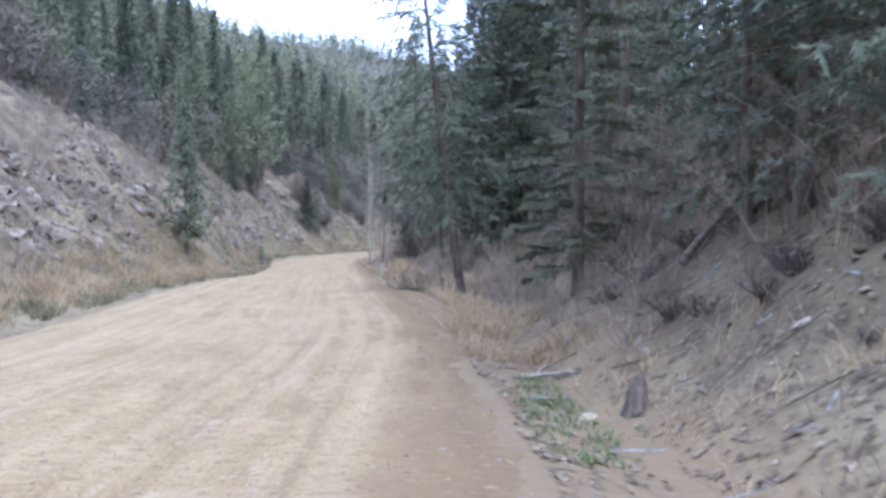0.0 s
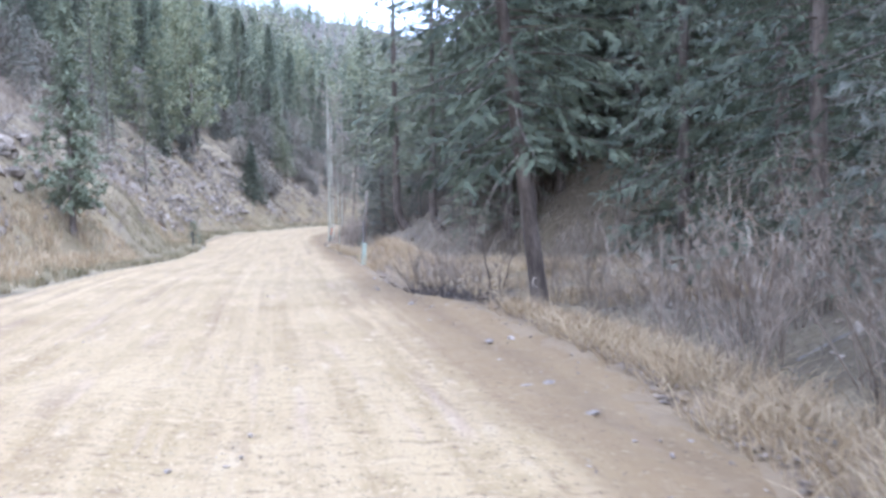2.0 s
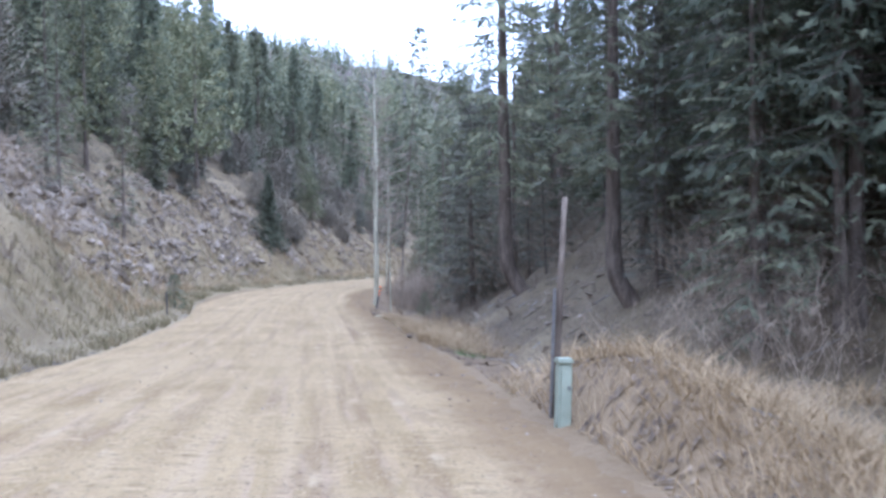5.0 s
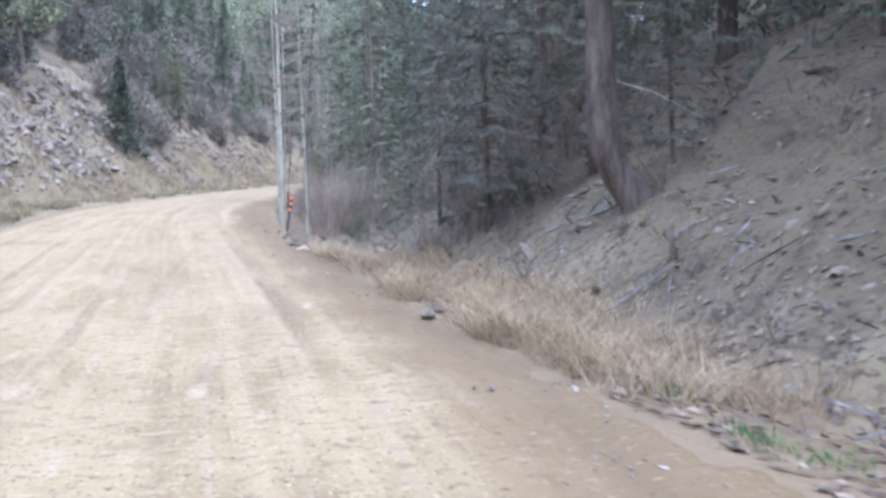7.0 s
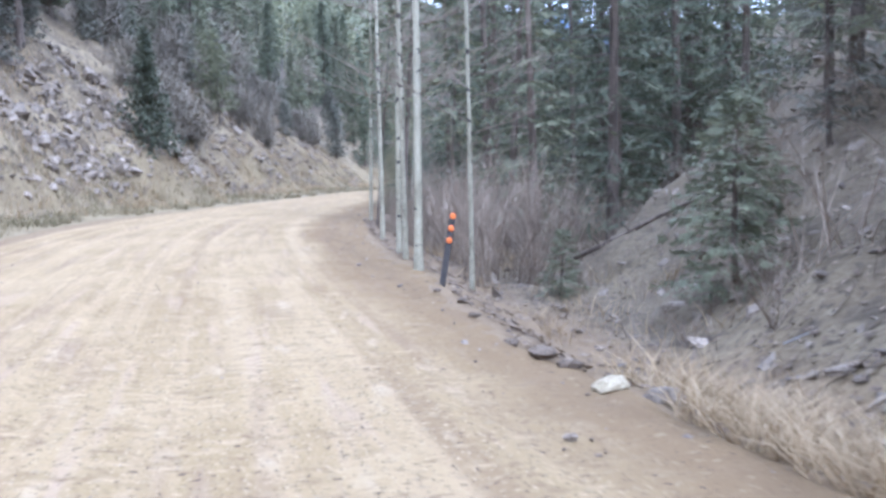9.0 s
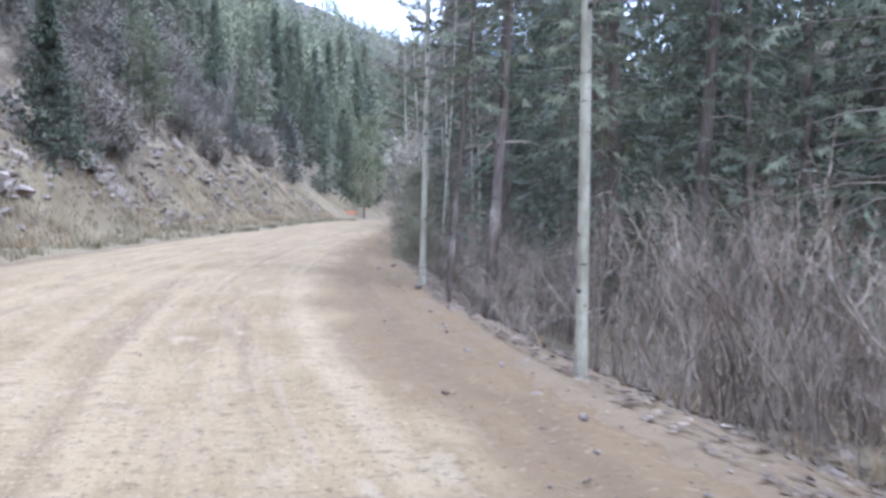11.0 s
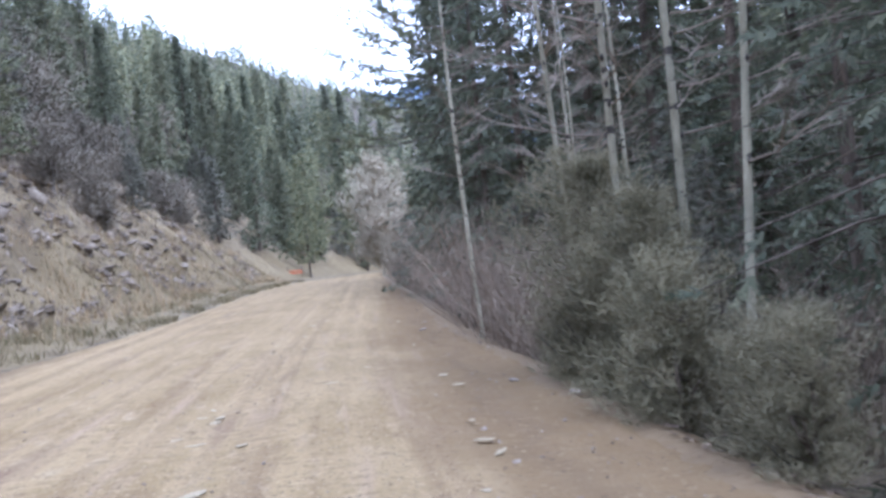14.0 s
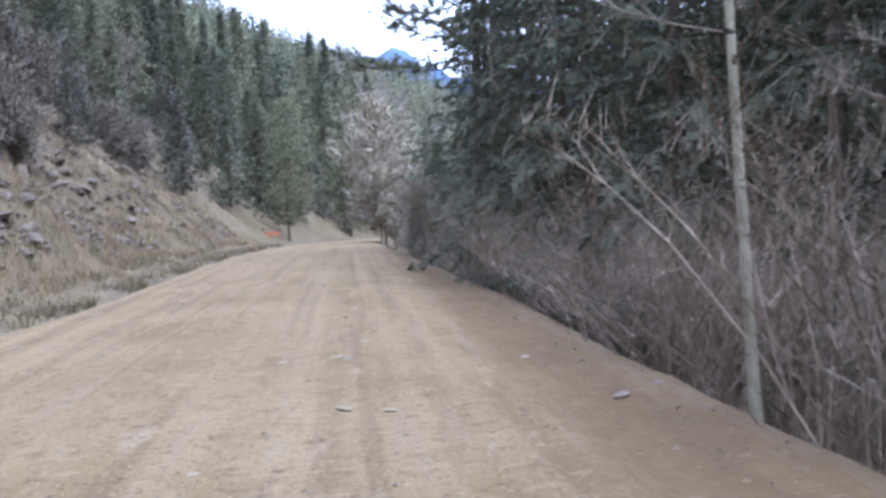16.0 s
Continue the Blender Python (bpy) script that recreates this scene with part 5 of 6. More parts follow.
spots = []
for i in range(420):
    y = bush_rng.uniform(84, 188) if i % 2 else bush_rng.uniform(18, 86)
    spots.append((float(road_x(y) - left_edge(y)) - bush_rng.uniform(2.0, 15), y, bush_rng.uniform(0.35, 1.1)))
for i in range(420):
    y = bush_rng.uniform(5, 104)
    spots.append((float(road_x(y) + right_edge(y)) + bush_rng.uniform(2.0, 11), y, bush_rng.uniform(0.25, 0.75)))
scrub("slope_scrub", spots, "low leafless grey-brown scrub on the bank and slopes", 51)
for i in range(44):  # over the upper part of the last bank
    y = bush_rng.uniform(140, 188)
    plant(bush_rng.choice(("shrub", "oak")), float(road_x(y) - left_edge(y)) - bush_rng.uniform(6.0, 11), y, bush_rng.uniform(0.35, 0.65))
for i in range(64):  # along the bank's top
    y = bush_rng.uniform(62, 200)
    d = bush_rng.uniform(9.0, 16) - 3.0 * float(smooth(165, 185, y))
    plant(bush_rng.choice(("shrub", "far_dull", "oak")), float(road_x(y)) - HALF - d, y, bush_rng.uniform(0.45, 0.85))

blade_rng = np.random.default_rng(9)


def grass(name, xs, ys, tall, wide, mat, label, lean=0.35):
    """Bent blades, each a short strip with a pointed tip."""
    n = len(xs)
    zs = np.where((xs - road_x(ys) > -HALF) & (xs - road_x(ys) < right_edge(ys)), road_z(ys), land(xs, ys)) - 0.02
    a, h = blade_rng.uniform(0, 6.283, n), tall * blade_rng.uniform(0.45, 1.2, n)
    out = np.stack([np.cos(a), np.sin(a)], -1) * (lean * h * blade_rng.uniform(0.3, 1.5, n))[:, None]
    b = a + blade_rng.uniform(-1.2, 1.2, n)
    w = np.stack([-np.sin(b), np.cos(b)], -1) * (wide * blade_rng.uniform(0.6, 1.3, n))[:, None]
    p = np.stack([xs, ys], -1)
    v = np.zeros((n, 5, 3), np.float32)
    v[:, 0, :2], v[:, 1, :2] = p + w, p - w
    v[:, 2, :2], v[:, 3, :2] = p + out * 0.35 - w * 0.8, p + out * 0.35 + w * 0.8
    v[:, 4, :2] = p + out
    v[:, :2, 2] = zs[:, None]
    v[:, 2:4, 2] = (zs + h * 0.6)[:, None]
    v[:, 4, 2] = zs + h * 0.95
    base = (np.arange(n) * 5)[:, None]
    tri = np.concatenate([base + np.array([[0, 1, 2]]), base + np.array([[0, 2, 3]]), base + np.array([[3, 2, 4]])])
    return stuff(name, v.reshape(-1, 3), tri, mat, label, "grass")


def tufts(n_tufts, per, y0, y1, d0, d1, side, spread, seed, power=1.0):
    """Places of blades gathered in tufts beside the road, d0 to d1 metres past its edge."""
    rng = np.random.default_rng(seed)
    ty = rng.uniform(y0, y1, n_tufts)
    td = d0 + (d1 - d0) * rng.random(n_tufts) ** power
    ok = rough(ty * 1.0, td * 2.0, 4.0, seed) > -0.35
    ty, td = ty[ok], td[ok]
    ys = np.repeat(ty, per) + rng.normal(0, spread, len(ty) * per)
    ds = np.maximum(np.repeat(td, per) + rng.normal(0, spread, len(ty) * per), d0)
    edge = right_edge(ys) + ds if side > 0 else -left_edge(ys) - ds
    return road_x(ys) + edge, ys


parts = [tufts(420, 18, 15, 34, 0.08, 1.9, 1, 0.15, 1), tufts(40, 14, 3, 15, 1.2, 3.0, 1, 0.14, 21), tufts(1500, 16, 38, 54.5, 0.8, 13, 1, 0.25, 2), tufts(1100, 14, 38, 54.5, 0.8, 14, 1, 0.3, 34), tufts(300, 14, 46, 57, 0.15, 3.0, 1, 0.2, 44), tufts(480, 27, 65, 84, 0.08, 1.8, 1, 0.22, 3), tufts(110, 14, 84, 108, 1.2, 4, 1, 0.16, 4)]
gx, gy = np.concatenate([p[0] for p in parts]), np.concatenate([p[1] for p in parts])
open_ground = ((gx + 1.2) / 1.5) ** 2 + ((gy - 40.0) / 1.9) ** 2 > 1
grass("dry_grass", gx[open_ground], gy[open_ground], 0.38, 0.0055, GRASS, "straw-coloured dry grass in the roadside ditch", 1.4)
parts = [tufts(1700, 12, 14, 75, 0.15, 6.0, -1, 0.18, 5, 1.4), tufts(2900, 11, 66, 190, 0.1, 4.2, -1, 0.22, 6, 1.2), tufts(1400, 10, 78, 190, 3.0, 10, -1, 0.3, 27)]
grass("verge_grass", np.concatenate([p[0] for p in parts]), np.concatenate([p[1] for p in parts]), 0.30, 0.014, OLIVE, "short olive and straw grass along the foot of the bank", 0.7)
parts = [tufts(1500, 11, 78, 190, 2.0, 9.5, -1, 0.3, 26), tufts(850, 18, 20, 62, 0.6, 4.5, -1, 0.2, 15), tufts(620, 12, 75, 190, 0.8, 5.5, -1, 0.25, 16)]
grass("tall_verge_grass", np.concatenate([p[0] for p in parts]), np.concatenate([p[1] for p in parts]), 0.55, 0.010, GRASS, "straw-coloured grass tufts on the bank", 0.6)
gx, gy = tufts(60, 16, 8, 14, 0.3, 1.2, 1, 0.12, 7)
hx, hy = tufts(16, 14, 62, 66, 0.3, 1.0, 1, 0.12, 8)
grass("green_grass", np.concatenate([gx, hx]), np.concatenate([gy, hy]), 0.12, 0.008, GREEN, "short fresh green grass by the ditch", 0.7)
# low dead brush on the slopes
rng = np.random.default_rng(17)
ys = rng.uniform(5, 240, 6500)
ds = 1.8 + 34 * rng.random(6500) ** 1.4
left_side = rng.random(6500) < 0.62
cx = road_x(ys) + np.where(left_side, -HALF - ds, right_edge(ys) + ds)
bx, by = np.repeat(cx, 12) + rng.normal(0, 0.25, 6500 * 12), np.repeat(ys, 12) + rng.normal(0, 0.25, 6500 * 12)
bz = land(bx, by) - 0.03
a, h = rng.uniform(0, 6.283, len(bx)), rng.uniform(0.10, 0.45, len(bx))
v = np.zeros((len(bx), 3, 3), np.float32)
v[:, 0] = np.stack([bx - 0.006 * np.sin(a), by + 0.006 * np.cos(a), bz], -1)
v[:, 1] = np.stack([bx + 0.006 * np.sin(a), by - 0.006 * np.cos(a), bz], -1)
v[:, 2] = np.stack([bx + 0.7 * h * np.cos(a), by + 0.7 * h * np.sin(a), bz + h], -1)
stuff("dry_brush", v.reshape(-1, 3), np.arange(len(bx) * 3).reshape(-1, 3), BRUSH, "low grey-brown dead brush on the slopes", "brush")


# fallen sticks and litter on the wooded slope
n = 1000
ys = rng.uniform(4, 84, n)
ds = 1.0 + 12 * rng.random(n) ** 1.2
xs = road_x(ys) + right_edge(ys) + ds
a, h = rng.uniform(0, 6.283, n), rng.uniform(0.15, 0.8, n) * rng.uniform(0.4, 1, n)
w = 0.005 + 0.005 * rng.random(n)
ends = [np.stack([xs + k * h * np.cos(a) / 2, ys + k * h * np.sin(a) / 2], -1) for k in (-1, 1)]
v = np.zeros((n, 4, 3), np.float32)
for i, e in enumerate(ends):
    z = land(e[:, 0], e[:, 1]) + 0.025 + 0.05 * rng.random(n)
    v[:, 2 * i] = np.stack([e[:, 0] - w * np.sin(a), e[:, 1] + w * np.cos(a), z - 0.02], -1)
    v[:, 2 * i + 1] = np.stack([e[:, 0] + w * np.sin(a), e[:, 1] - w * np.cos(a), z], -1)
f = (np.arange(n) * 4)[:, None] + np.array([[0, 1, 3, 2]])
stuff("fallen_sticks", v.reshape(-1, 3), f, DEAD, "grey fallen sticks scattered over the slope", "sticks")


# ---- rock ----
def boulder(rng, sides=6):
    """An angular block: a jittered ring of corners at three levels."""
    v, f = [], []
    for level, (r, z) in enumerate(((0.8, -0.5), (1.0, 0.1), (0.6, 0.55))):
        for k in range(sides):
            a = 6.283 * k / sides + rng.uniform(-0.25, 0.25)
            s = r * rng.uniform(0.7, 1.15)
            v.append((s * math.cos(a), s * math.sin(a), z + rng.uniform(-0.14, 0.14)))
    for level in (0, 1):
        for k in range(sides):
            a, b = level * sides + k, level * sides + (k + 1) % sides
            f += [(a, b, b + sides), (a, b + sides, a + sides)]
    v.append((0, 0, 0.6))
    f += [(2 * sides + k, 2 * sides + (k + 1) % sides, 3 * sides) for k in range(sides)]
    return np.array(v), np.array(f)


def rocks(name, xs, ys, low, high, mat, label, sink, flat=0.6, variants=5, seed=4, tilt=0.15, sides=6):
    rng = np.random.default_rng(seed)
    verts, faces, total = [], [], 0
    for k in range(variants):
        tv, tf = boulder(random.Random(seed * 10 + k), sides)
        x, y = xs[k::variants], ys[k::variants]
        s = low * (high / low) ** (rng.random(len(x)) ** 2.2)
        u = x - road_x(y)
        z = np.where((u > -HALF) & (u < right_edge(y)), road_z(y) - fall(y, u) - 0.012 * np.abs(u) + 0.03, land(x, y)) + s * sink
        v, f = put_many(tv, tf, np.zeros((len(x), 3)), rng.uniform(0, 6.28, len(x)), np.stack([s * rng.uniform(0.7, 1.7, len(x)), s * rng.uniform(0.5, 1.1, len(x)), s * flat * rng.uniform(0.5, 1.3, len(x))], -1))
        v = v.reshape(len(x), -1, 3)
        a, b = (rng.normal(0, tilt, len(x))[:, None] for _ in range(2))
        v = np.stack([v[..., 0] * np.cos(a) + v[..., 2] * np.sin(a), v[..., 1], v[..., 2] * np.cos(a) - v[..., 0] * np.sin(a)], -1)
        v = np.stack([v[..., 0], v[..., 1] * np.cos(b) - v[..., 2] * np.sin(b), v[..., 2] * np.cos(b) + v[..., 1] * np.sin(b)], -1)
        v = (v + np.stack([x, y, z], -1)[:, None]).reshape(-1, 3)
        verts.append(v), faces.append(f + total)
        total += len(v)
    return stuff(name, np.concatenate(verts), np.concatenate(faces), mat, label, "rocks")


rng = np.random.default_rng(33)
n = 9000
ys = np.concatenate([rng.uniform(78, 138, n), rng.uniform(34, 66, n // 5)])
ds = 3.2 + 7.0 * rng.random(len(ys))
keep = rough(ys, ds * 2, 3.2, 41) > -0.28
rocks("bank_rocks", (road_x(ys) - left_edge(ys) - ds)[keep], ys[keep], 0.08, 0.55, ROCK, "broken grey-brown rock ledges on the cut bank", -0.25, 0.85, 7, tilt=0.6, sides=5)
ys = rng.uniform(138, 188, 4200)
ds = 2.8 + 6.5 * rng.random(len(ys)) ** 1.2
keep = rough(ys, ds * 2, 3.2, 41) > -0.1
rocks("bank_shale", (road_x(ys) - left_edge(ys) - ds)[keep], ys[keep], 0.08, 0.42, ROCK, "broken brown shale layers on the low bank", 0.0, 0.6, 7, seed=34, tilt=0.35, sides=5)
ys = np.concatenate([rng.uniform(78, 138, 1600), rng.uniform(138, 188, 250), rng.uniform(34, 66, 200)])
ds = 2.8 + 7.5 * rng.random(len(ys)) ** 1.1
keep = rough(ys, ds * 2, 3.2, 41) > -0.3
rocks("pale_bank_rocks", (road_x(ys) - left_edge(ys) - ds)[keep], ys[keep], 0.06, 0.40, BANK_PALE, "pale tan and pinkish blocks among the bank's rock", -0.2, 0.8, 5, seed=24, tilt=0.6, sides=5)
ys = np.concatenate([rng.uniform(78, 146, 3200), rng.uniform(146, 188, 1000), rng.uniform(30, 70, 600)])
ds = 1.8 + 8.5 * rng.random(len(ys)) ** 1.1
rocks("bank_rubble", road_x(ys) - left_edge(ys) - ds, ys, 0.035, 0.16, ROCK, "loose rubble and shale strewn over the cut bank", -0.05, 0.7, 5, seed=14, tilt=0.5, sides=4)
ys = np.concatenate([rng.uniform(4, 105, 700), rng.uniform(60, 100, 1500)])
ds = 1.2 + 10 * rng.random(2200) ** 1.2
rocks("slope_stones", road_x(ys) + right_edge(ys) + ds, ys, 0.035, 0.20, ROCK, "loose stones and shale on the wooded slope", -0.08, 0.45, seed=6, tilt=0.4, sides=4)
ys = rng.uniform(4, 105, 750)
ds = 1.2 + 9 * rng.random(750) ** 1.2
rocks("pale_slope_stones", road_x(ys) + right_edge(ys) + ds, ys, 0.03, 0.20, BANK_PALE, "pale flat slabs of shale on the wooded slope", 0.0, 0.35, seed=26, tilt=0.4, sides=5)
# leaf litter: small curled flakes on both slopes
n = 44000
ys = rng.uniform(4, 120, n)
ds = np.where(rng.random(n) < 0.75, 0.15 + 9 * rng.random(n) ** 1.5, -1 - 8 * rng.random(n))
xs = np.where(ds > 0, road_x(ys) + right_edge(ys) + ds, road_x(ys) - left_edge(ys) + ds)
a, h = rng.uniform(0, 6.283, n), rng.uniform(0.02, 0.06, n)
v = np.zeros((n, 3, 3), np.float32)
for k in range(3):
    c = a + k * 2.1
    fx, fy = xs + h * np.cos(c) * (1.5 if k == 0 else 1), ys + h * np.sin(c) * (1.5 if k == 0 else 1)
    v[:, k] = np.stack([fx, fy, land(fx, fy) + 0.012 + 0.035 * rng.random(n)], -1)
stuff("leaf_litter", v.reshape(-1, 3), np.arange(n * 3).reshape(-1, 3), LITTER, "dead leaves and needle litter on the slopes", "litter")
ys = rng.uniform(1, 150, 3200)
us = rng.uniform(-4.4, 5.4, 3200)
rocks("road_gravel", road_x(ys) + us, ys, 0.007, 0.028, STONE, "loose gravel on the road", 0.0, 0.7, seed=7, sides=4)
ys = rng.uniform(2, 150, 420)
us = 3.9 + 1.9 * rng.random(420)
rocks("shoulder_stones", road_x(ys) + us, ys, 0.015, 0.07, STONE, "small stones along the dirt shoulder", 0.0, 0.7, seed=8)

ys = rng.uniform(2, 165, 2600)
us = right_edge(ys) - 1.1 + 1.5 * rng.random(2600)
rocks("dirt_clods", road_x(ys) + us, ys, 0.007, 0.03, DARK_SOIL, "dark clods of dirt along the road's shoulder", 0.0, 0.6, seed=18, sides=4)
ys = rng.uniform(100, 175, 900)
us = rng.uniform(-3.6, 4.2, 900)
rocks("pale_road_stones", road_x(ys) + us, ys, 0.012, 0.05, BANK_PALE, "pale flat stones pressed into the gravel", -0.25, 0.35, seed=28, sides=5)


# ---- things beside the road ----
def block(sx, sy, sz, bevel=0.0, at=(0, 0, 0)):
    """A bevelled block with its foot at the given place."""
    bm = bmesh.new()
    bmesh.ops.create_cube(bm, size=1, matrix=Matrix.Translation((at[0], at[1], at[2] + sz / 2)) @ Matrix.Diagonal((sx, sy, sz, 1)))
    if bevel:
        bmesh.ops.bevel(bm, geom=bm.edges[:], offset=bevel, segments=2, affect="EDGES")
    me = bpy.data.meshes.new("block")
    bm.to_mesh(me)
    bm.free()
    return me


GREEN_PAINT = material("pale_green_enamel", [(0.25, 0.275, 0.205), (0.305, 0.33, 0.25)], 4, 60, 0.55, 0.1)
WEATHERED = material("weathered_wood", [(0.145, 0.120, 0.094), (0.221, 0.188, 0.148), (0.289, 0.248, 0.194)], 6, 50, 0.9, 0.5, stretch=(1, 1, 0.15))
DARK_POST = material("dark_plastic_post", [(0.045, 0.04, 0.038), (0.075, 0.068, 0.06)], 8, 60, 0.7, 0.2)
ORANGE = material("orange_reflector", [(0.62, 0.15, 0.04), (0.72, 0.21, 0.05)], 20, 90, 0.4, 0.1)
STEEL = material("dull_steel", [(0.16, 0.155, 0.15), (0.24, 0.235, 0.225)], 10, 60, 0.5, 0.2, metal=0.8)

# utility pedestal and its wooden pole
px, py = -3.35, 51.6
pedestal = new("utility_pedestal")
pedestal.location = (px, py, floor_at(px, py) - 0.03)
pedestal.rotation_euler = (0, radians(2), radians(14))
part("body", block(0.155, 0.15, 0.74, 0.02), GREEN_PAINT, pedestal)
part("cap", block(0.175, 0.17, 0.06, 0.015, (0, 0, 0.737)), GREEN_PAINT, pedestal, "pale green overhanging cap")
door = part("door", block(0.115, 0.012, 0.46, 0.004, (0, -0.079, 0.2)), GREEN_PAINT, pedestal, "pale green front cover")
part("latch", block(0.025, 0.02, 0.05, 0.004, (0.035, -0.091, 0.45)), STEEL, door, "dull steel latch")
tagged(pedestal, "pale green metal utility pedestal on the grassy verge", "utility box")
pole = new("wooden_pole")
pole.location = (px + 0.0, py + 0.55, floor_at(px, py + 0.55))
pole.rotation_euler = (0, radians(2.5), 0)
shaft = Shape()
shaft.tube([(0, 0, -0.4), (0, 0, 0.8), (0.01, 0, 1.7), (0.03, 0, 2.55)], [0.042, 0.040, 0.036, 0.032], 10)
part("shaft", shaft, BARK, pole, "", True)
part("conduit", block(0.03, 0.03, 1.5, 0.008, (-0.06, -0.03, 0)), STEEL, pole, "thin steel conduit")
tagged(pole, "short weathered brown wooden pole behind the pedestal", "pole")

# marker post with three reflectors
mx, my = -6.9, 88.4
marker = new("marker_post")
marker.location = (mx, my, floor_at(mx, my) - 0.05)
marker.rotation_euler = (radians(-3), radians(11), radians(6))
part("post", block(0.09, 0.025, 1.12, 0.006), DARK_POST, marker)
for z in (0.70, 0.88, 1.06):
    disc = Shape()
    disc.tube([(0.0, -0.013, z), (0.0, -0.022, z), (0.0, -0.030, z)], [0.047, 0.045, 0.03], 14)
    part("reflector", disc, ORANGE, marker, "round orange reflector")
tagged(marker, "leaning dark marker post with three orange reflectors", "marker post")

# a thin stake on the uphill verge
sx, sy = -15.35, 82.4
stake = new("wooden_stake")
stake.location = (sx, sy, floor_at(sx, sy) - 0.05)
stake.rotation_euler = (0, radians(-2), radians(8))
part("post", block(0.07, 0.05, 1.05, 0.008), DARK_POST, stake)
part("nail", block(0.02, 0.09, 0.02, 0.003, (0, 0, 0.92)), STEEL, stake, "steel nail head")
tagged(stake, "thin dark stake at the foot of the grassy bank", "stake")
plant("bush_fir", -16.3, 87.6, 0.55, label="small dark green fir bush on the grassy verge")


def single_rock(name, x, y, size, mat, label, seed, turn=0, sink=-0.1):
    tv, tf = boulder(random.Random(seed), 8)
    s = Shape()
    s.v, s.f = [tuple(p) for p in tv], [tuple(f) for f in tf]
    ob = part(name, s, mat)
    ob.matrix_basis = pose(x, y, floor_at(x, y) + size[2] * 0.25 + sink * size[2], 0, 0, turn) @ Matrix.Diagonal((*size, 1))
    return tagged(ob, label, "rock")


single_rock("pale_boulder", -6.50, 81.0, (0.20, 0.12, 0.11), PALE_ROCK, "smooth cream-coloured rock in the ditch", 3, 30, -0.35)
single_rock("dark_boulder", -6.15, 80.85, (0.20, 0.16, 0.16), ROCK, "grey-brown rock beside the pale one", 4, 10, -0.35)
single_rock("rock", -7.13, 79.7, (0.05, 0.045, 0.035), BANK_PALE, "small pale stone on the dirt shoulder", 19, 10)
single_rock("rock", -5.15, 69.6, (0.16, 0.10, 0.09), ROCK, "small flat grey rock on the dirt shoulder", 5, 70)
single_rock("rock", -4.95, 70.1, (0.09, 0.07, 0.07), ROCK, "small grey-brown rock on the dirt shoulder", 6, 20)
single_rock("rock", -7.3, 114.2, (0.08, 0.07, 0.055), ROCK, "small grey-brown rock on the dirt shoulder", 7, 20)
single_rock("rock", -7.3, 107.8, (0.12, 0.09, 0.08), ROCK, "flat grey rock on the dirt shoulder", 8, 50)
single_rock("rock", -7.1, 106.9, (0.13, 0.09, 0.05), BANK_PALE, "pale flat rock on the dirt shoulder", 9, 120)
single_rock("rock", 1.0, 11.3, (0.14, 0.10, 0.09), ROCK, "small dark rock on the dirt shoulder", 10, 0)
single_rock("rock", 1.5, 10.6, (0.16, 0.12, 0.10), PALE_ROCK, "small pale rock in the ditch", 11, 40)
for x, y, size, seed in ((-6.84, 83.2, 0.11, 41), (-6.72, 82.3, 0.16, 42), (-6.62, 81.8, 0.12, 43), (-6.95, 84.8, 0.09, 44), (-7.1, 87.2, 0.08, 45), (-6.9, 86.2, 0.10, 46)):
    single_rock("dirt_clump", x, y, (size, size * 0.7, size * 0.55), DARK_SOIL, "dark undercut clump of dirt on the ditch's lip", seed, seed * 37 % 180, 0.0)
single_rock("rock", -6.75, 115.8, (0.10, 0.08, 0.07), ROCK, "rounded grey-brown rock on the shoulder", 49, 30, 0.0)
stone_rng = random.Random(12)
for k in range(60):  # pale flat stones set in the gravel
    y = stone_rng.uniform(113, 137)
    x = float(road_x(y)) + stone_rng.uniform(-0.8, 4.2)
    single_rock("pale_stone", x, y, (stone_rng.uniform(0.04, 0.16), stone_rng.uniform(0.03, 0.08), 0.012), PALE_ROCK, "pale flat stone set in the gravel road", 30 + k % 4, stone_rng.uniform(0, 180), 0.5)["group"] = "pale stones in the road"


def log(name, a, b, r, label, mat=DEAD, stubs=6, seed=1):
    """A fallen trunk between two places on the ground, with broken stubs."""
    rng = random.Random(seed)
    pa, pb = Vector((a[0], a[1], floor_at(*a[:2]) + r * 0.8 + (a[2] if len(a) > 2 else 0))), Vector((b[0], b[1], floor_at(*b[:2]) + r * 0.6 + (b[2] if len(b) > 2 else 0)))
    s = Shape()
    pts = [pa.lerp(pb, k / 6) + Vector((rng.uniform(-0.03, 0.03), rng.uniform(-0.03, 0.03), rng.uniform(-0.02, 0.03))) for k in range(7)]
    s.tube([p - pa for p in pts], [r * (1 - 0.09 * k) for k in range(7)], 8)
    root = new(name)
    root.location = pa
    part("bole", s, mat, root, "", True)
    for k in range(stubs):
        q = pa.lerp(pb, rng.uniform(0.2, 0.95)) - pa
        w = Vector((rng.uniform(-1, 1), rng.uniform(-1, 1), rng.uniform(0.1, 1))).normalized() * rng.uniform(0.25, 0.8)
        t = Shape()
        t.tube([q, q + w * 0.5 + Vector((0, 0, 0.03)), q + w], [0.018, 0.012, 0.004], 4)
        part("stub", t, mat, root, "broken branch stub")
    return tagged(root, label, "log", "fallen logs")


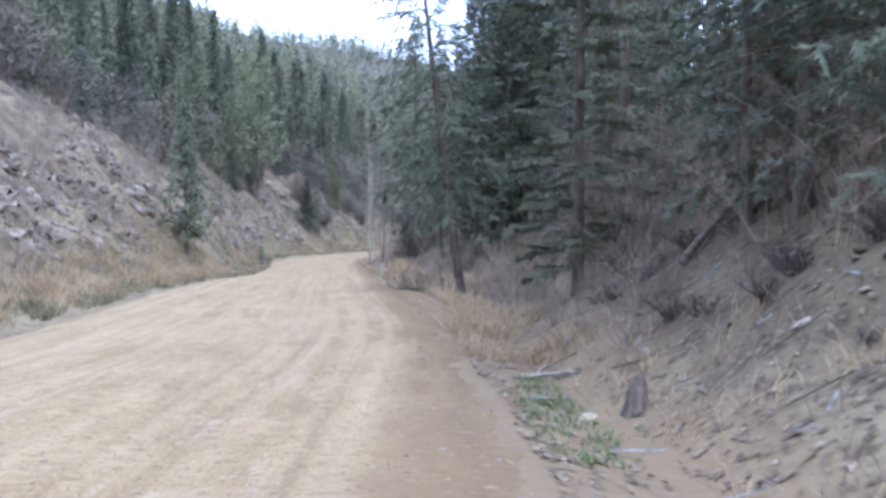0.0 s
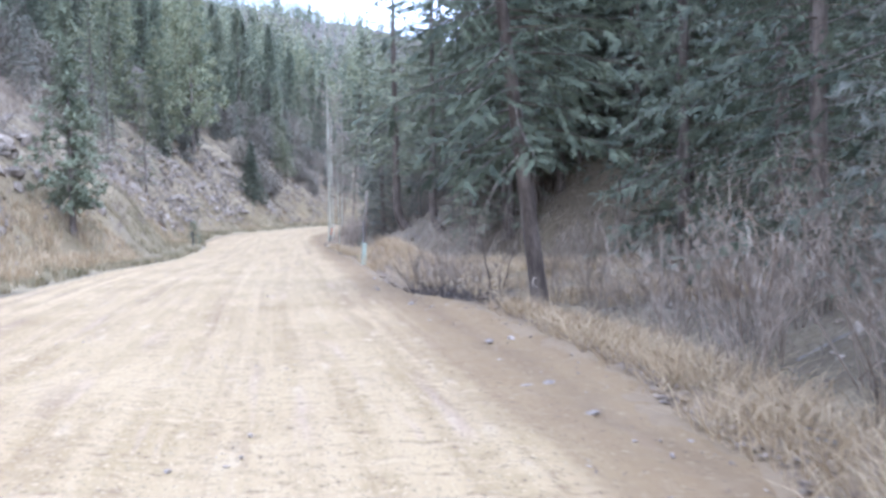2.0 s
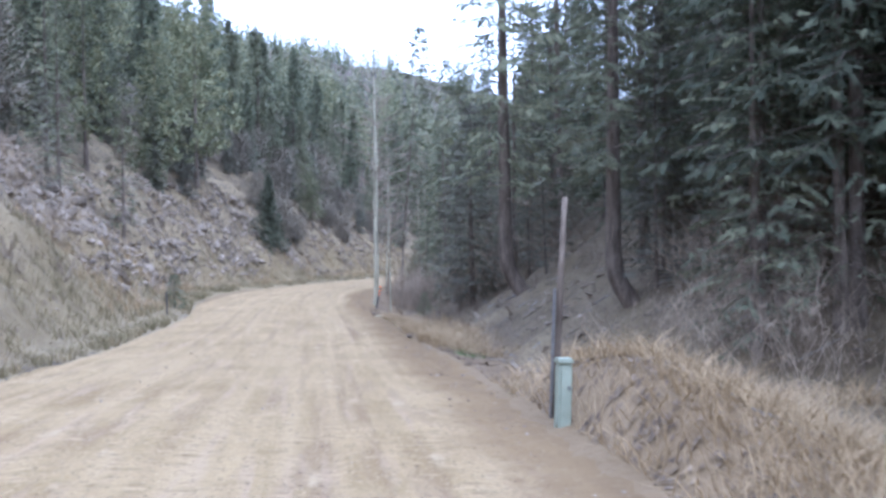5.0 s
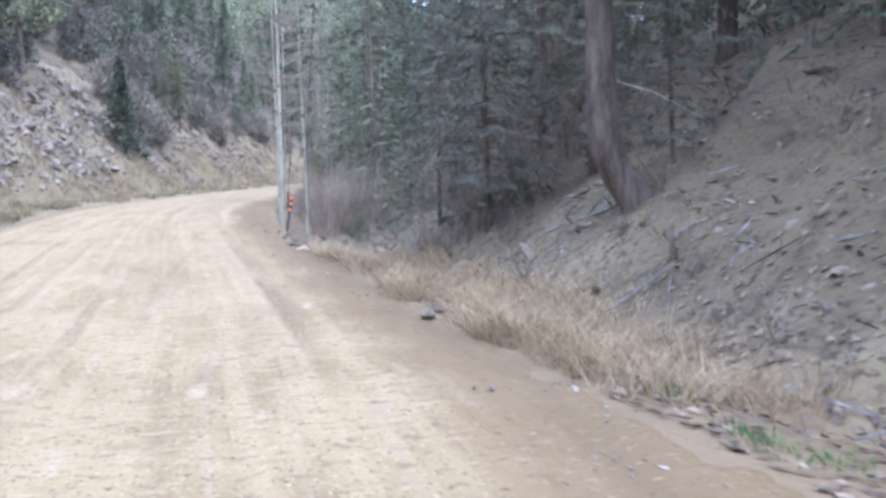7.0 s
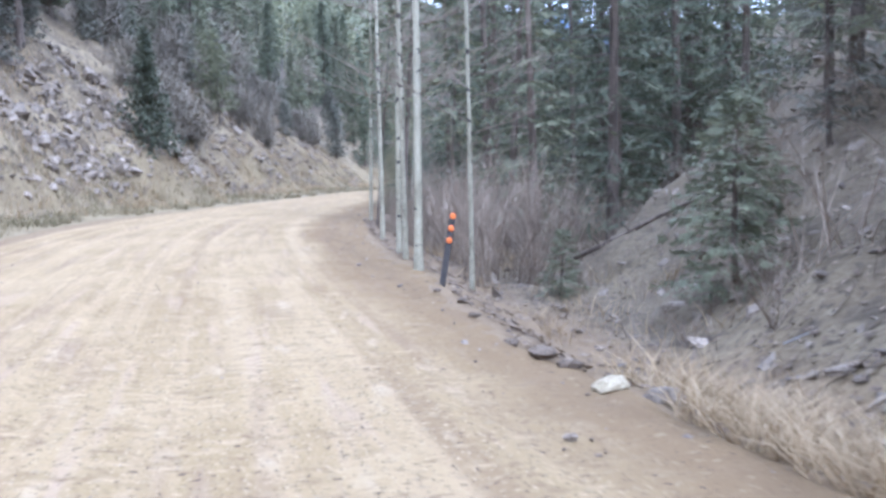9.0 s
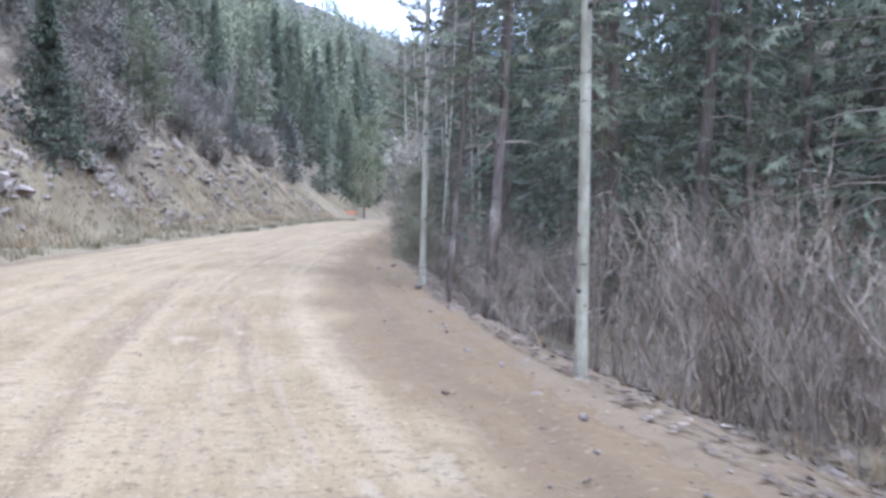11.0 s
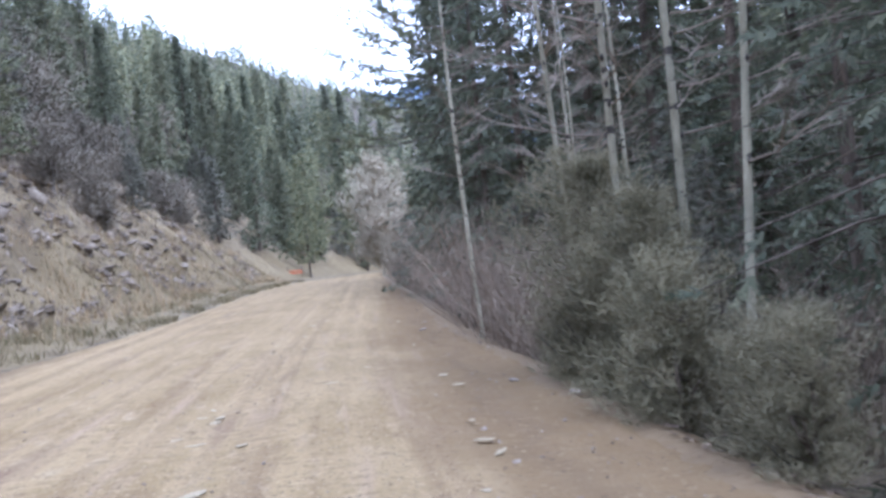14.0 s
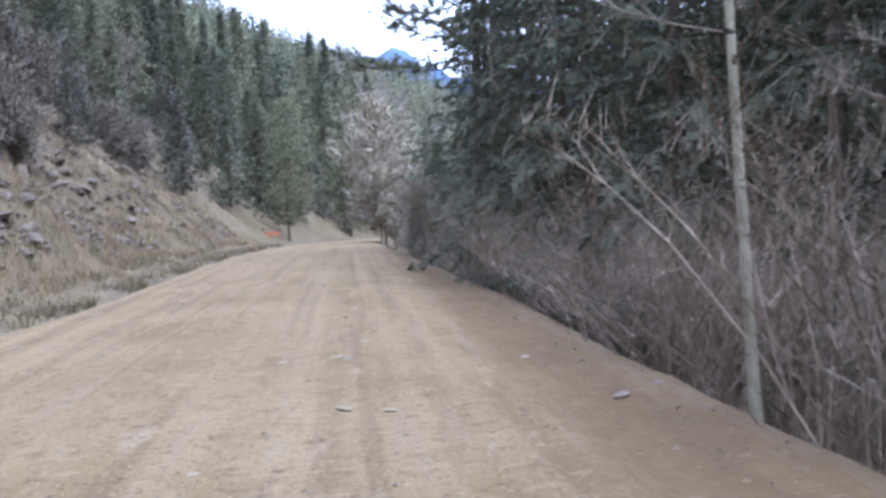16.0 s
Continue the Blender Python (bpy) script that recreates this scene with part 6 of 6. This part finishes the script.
log("fallen_log", (-3.5, 95.4), (-0.4, 91.4), 0.055, "dark thin fallen log lying up the slope", BARK, 6, 1)
log("fallen_log", (1.0, 13.5), (1.75, 13.25), 0.04, "short pale broken log in the ditch", WEATHERED, 1, 3)
log("fallen_log", (-2.5, 74.3), (-1.45, 73.0), 0.04, "weathered thin log below the fir", seed=4)
log("fallen_log", (5.6, 53.4), (8.0, 54.2), 0.10, "pale fallen log at the meadow's edge", WEATHERED, 5, 5)
log("fallen_log", (3.6, 15.2), (6.2, 18.6), 0.07, "dark fallen log on the wooded slope", BARK, 6, 7)
log("fallen_log", (-6.7, 104.2), (-5.2, 106.2, 0.1), 0.025, "thin brown fallen branch by the road", BARK, 1, 8)
log("fallen_log", (-3.9, 111.6), (-1.2, 113.4, 0.2), 0.06, "grey fallen log in the thicket", DEAD, 6, 9)

stump = new("tree_stump")
stump.location = (1.95, 10.3, floor_at(1.95, 10.3) - 0.05)
st = Shape()
st.tube([(0, 0, 0), (0.01, 0, 0.12), (0.02, 0, 0.26), (0.05, 0.01, 0.40), (0.07, 0.01, 0.47)], [0.17, 0.13, 0.11, 0.06, 0.01], 9)
part("wood", st, BARK, stump)
tagged(stump, "dark splintered stump in the ditch", "stump")


# orange barrier fence beyond the bend
ORANGE_NET = material("orange_plastic_net", [(0.42, 0.13, 0.06), (0.52, 0.18, 0.09)], 6, 60, 0.6, 0.1)
fence = new("barrier_fence")
fence.location = (-1.0, 198.6, floor_at(-1.0, 198.6) - 0.05)
fence.rotation_euler = (0, 0, radians(-12))
for x in (-0.6, 0.6):
    part("post", block(0.05, 0.05, 1.0, 0.006, (x, 0.03, 0)), DARK_POST, fence, "thin dark stake")
for z in (0.30, 0.42, 0.54):
    part("strip", block(1.25, 0.012, 0.08, 0.003, (0, 0, z)), ORANGE_NET, fence)
tagged(fence, "short run of orange plastic barrier netting on the verge", "barrier")


# ---- the mountain at the valley's end, distance haze put into its blue colour ----
HAZE_BLUE = material("haze_blue_mountain", [(0.07, 0.11, 0.20), (0.09, 0.14, 0.24), (0.12, 0.18, 0.29)], 0.004, 0.03, 0.95, 0.0)
xs = np.linspace(-200, 1500, 60)
crest = 215 + 40 * rough(xs, 0 * xs, 300, 3) + 18 * rough(xs, 0 * xs, 60, 5)
v = np.concatenate([np.stack([xs, 0 * xs + 1650, 0 * xs - 60], -1), np.stack([xs, 0 * xs + 1800, crest * 0.6], -1), np.stack([xs, 0 * xs + 1950, crest], -1), np.stack([xs, 0 * xs + 2200, 0 * xs - 60], -1)])
n = len(xs)
k = np.arange(n - 1)
f = np.concatenate([np.stack([r * n + k, r * n + k + 1, (r + 1) * n + k + 1, (r + 1) * n + k], -1) for r in range(3)])
tagged(stuff("backdrop", v, f, HAZE_BLUE, "", "", True), "mountain far beyond the valley, coloured blue with distance haze", "mountain", kind="structure")


# ---- single rocks of the cut bank, nearest the road ----
rock_rng = random.Random(61)
shapes = []
for k in range(8):
    s = Shape()
    tv, tf = boulder(random.Random(400 + k), 6)
    s.v, s.f = [tuple(p) for p in tv], [tuple(f) for f in tf]
    me = s.mesh("rock")
    me.materials.append(ROCK if k % 3 else BANK_PALE)
    shapes.append(me)
for k in range(280):
    y = rock_rng.uniform(84, 138)
    d = 2.4 + 3.2 * rock_rng.random() ** 1.3
    x = float(road_x(y) - left_edge(y)) - d
    size = 0.08 + 0.28 * rock_rng.random() ** 2.0
    piece = new("rock", shapes[k % 8])
    piece.parent = ground
    piece.matrix_basis = pose(x, y, float(land(x, y)) - 0.1 * size, rock_rng.uniform(-30, 30), rock_rng.uniform(-30, 30), rock_rng.uniform(0, 360)) @ Matrix.Diagonal((size * rock_rng.uniform(0.8, 1.7), size * rock_rng.uniform(0.6, 1.1), size * rock_rng.uniform(0.5, 0.95), 1))
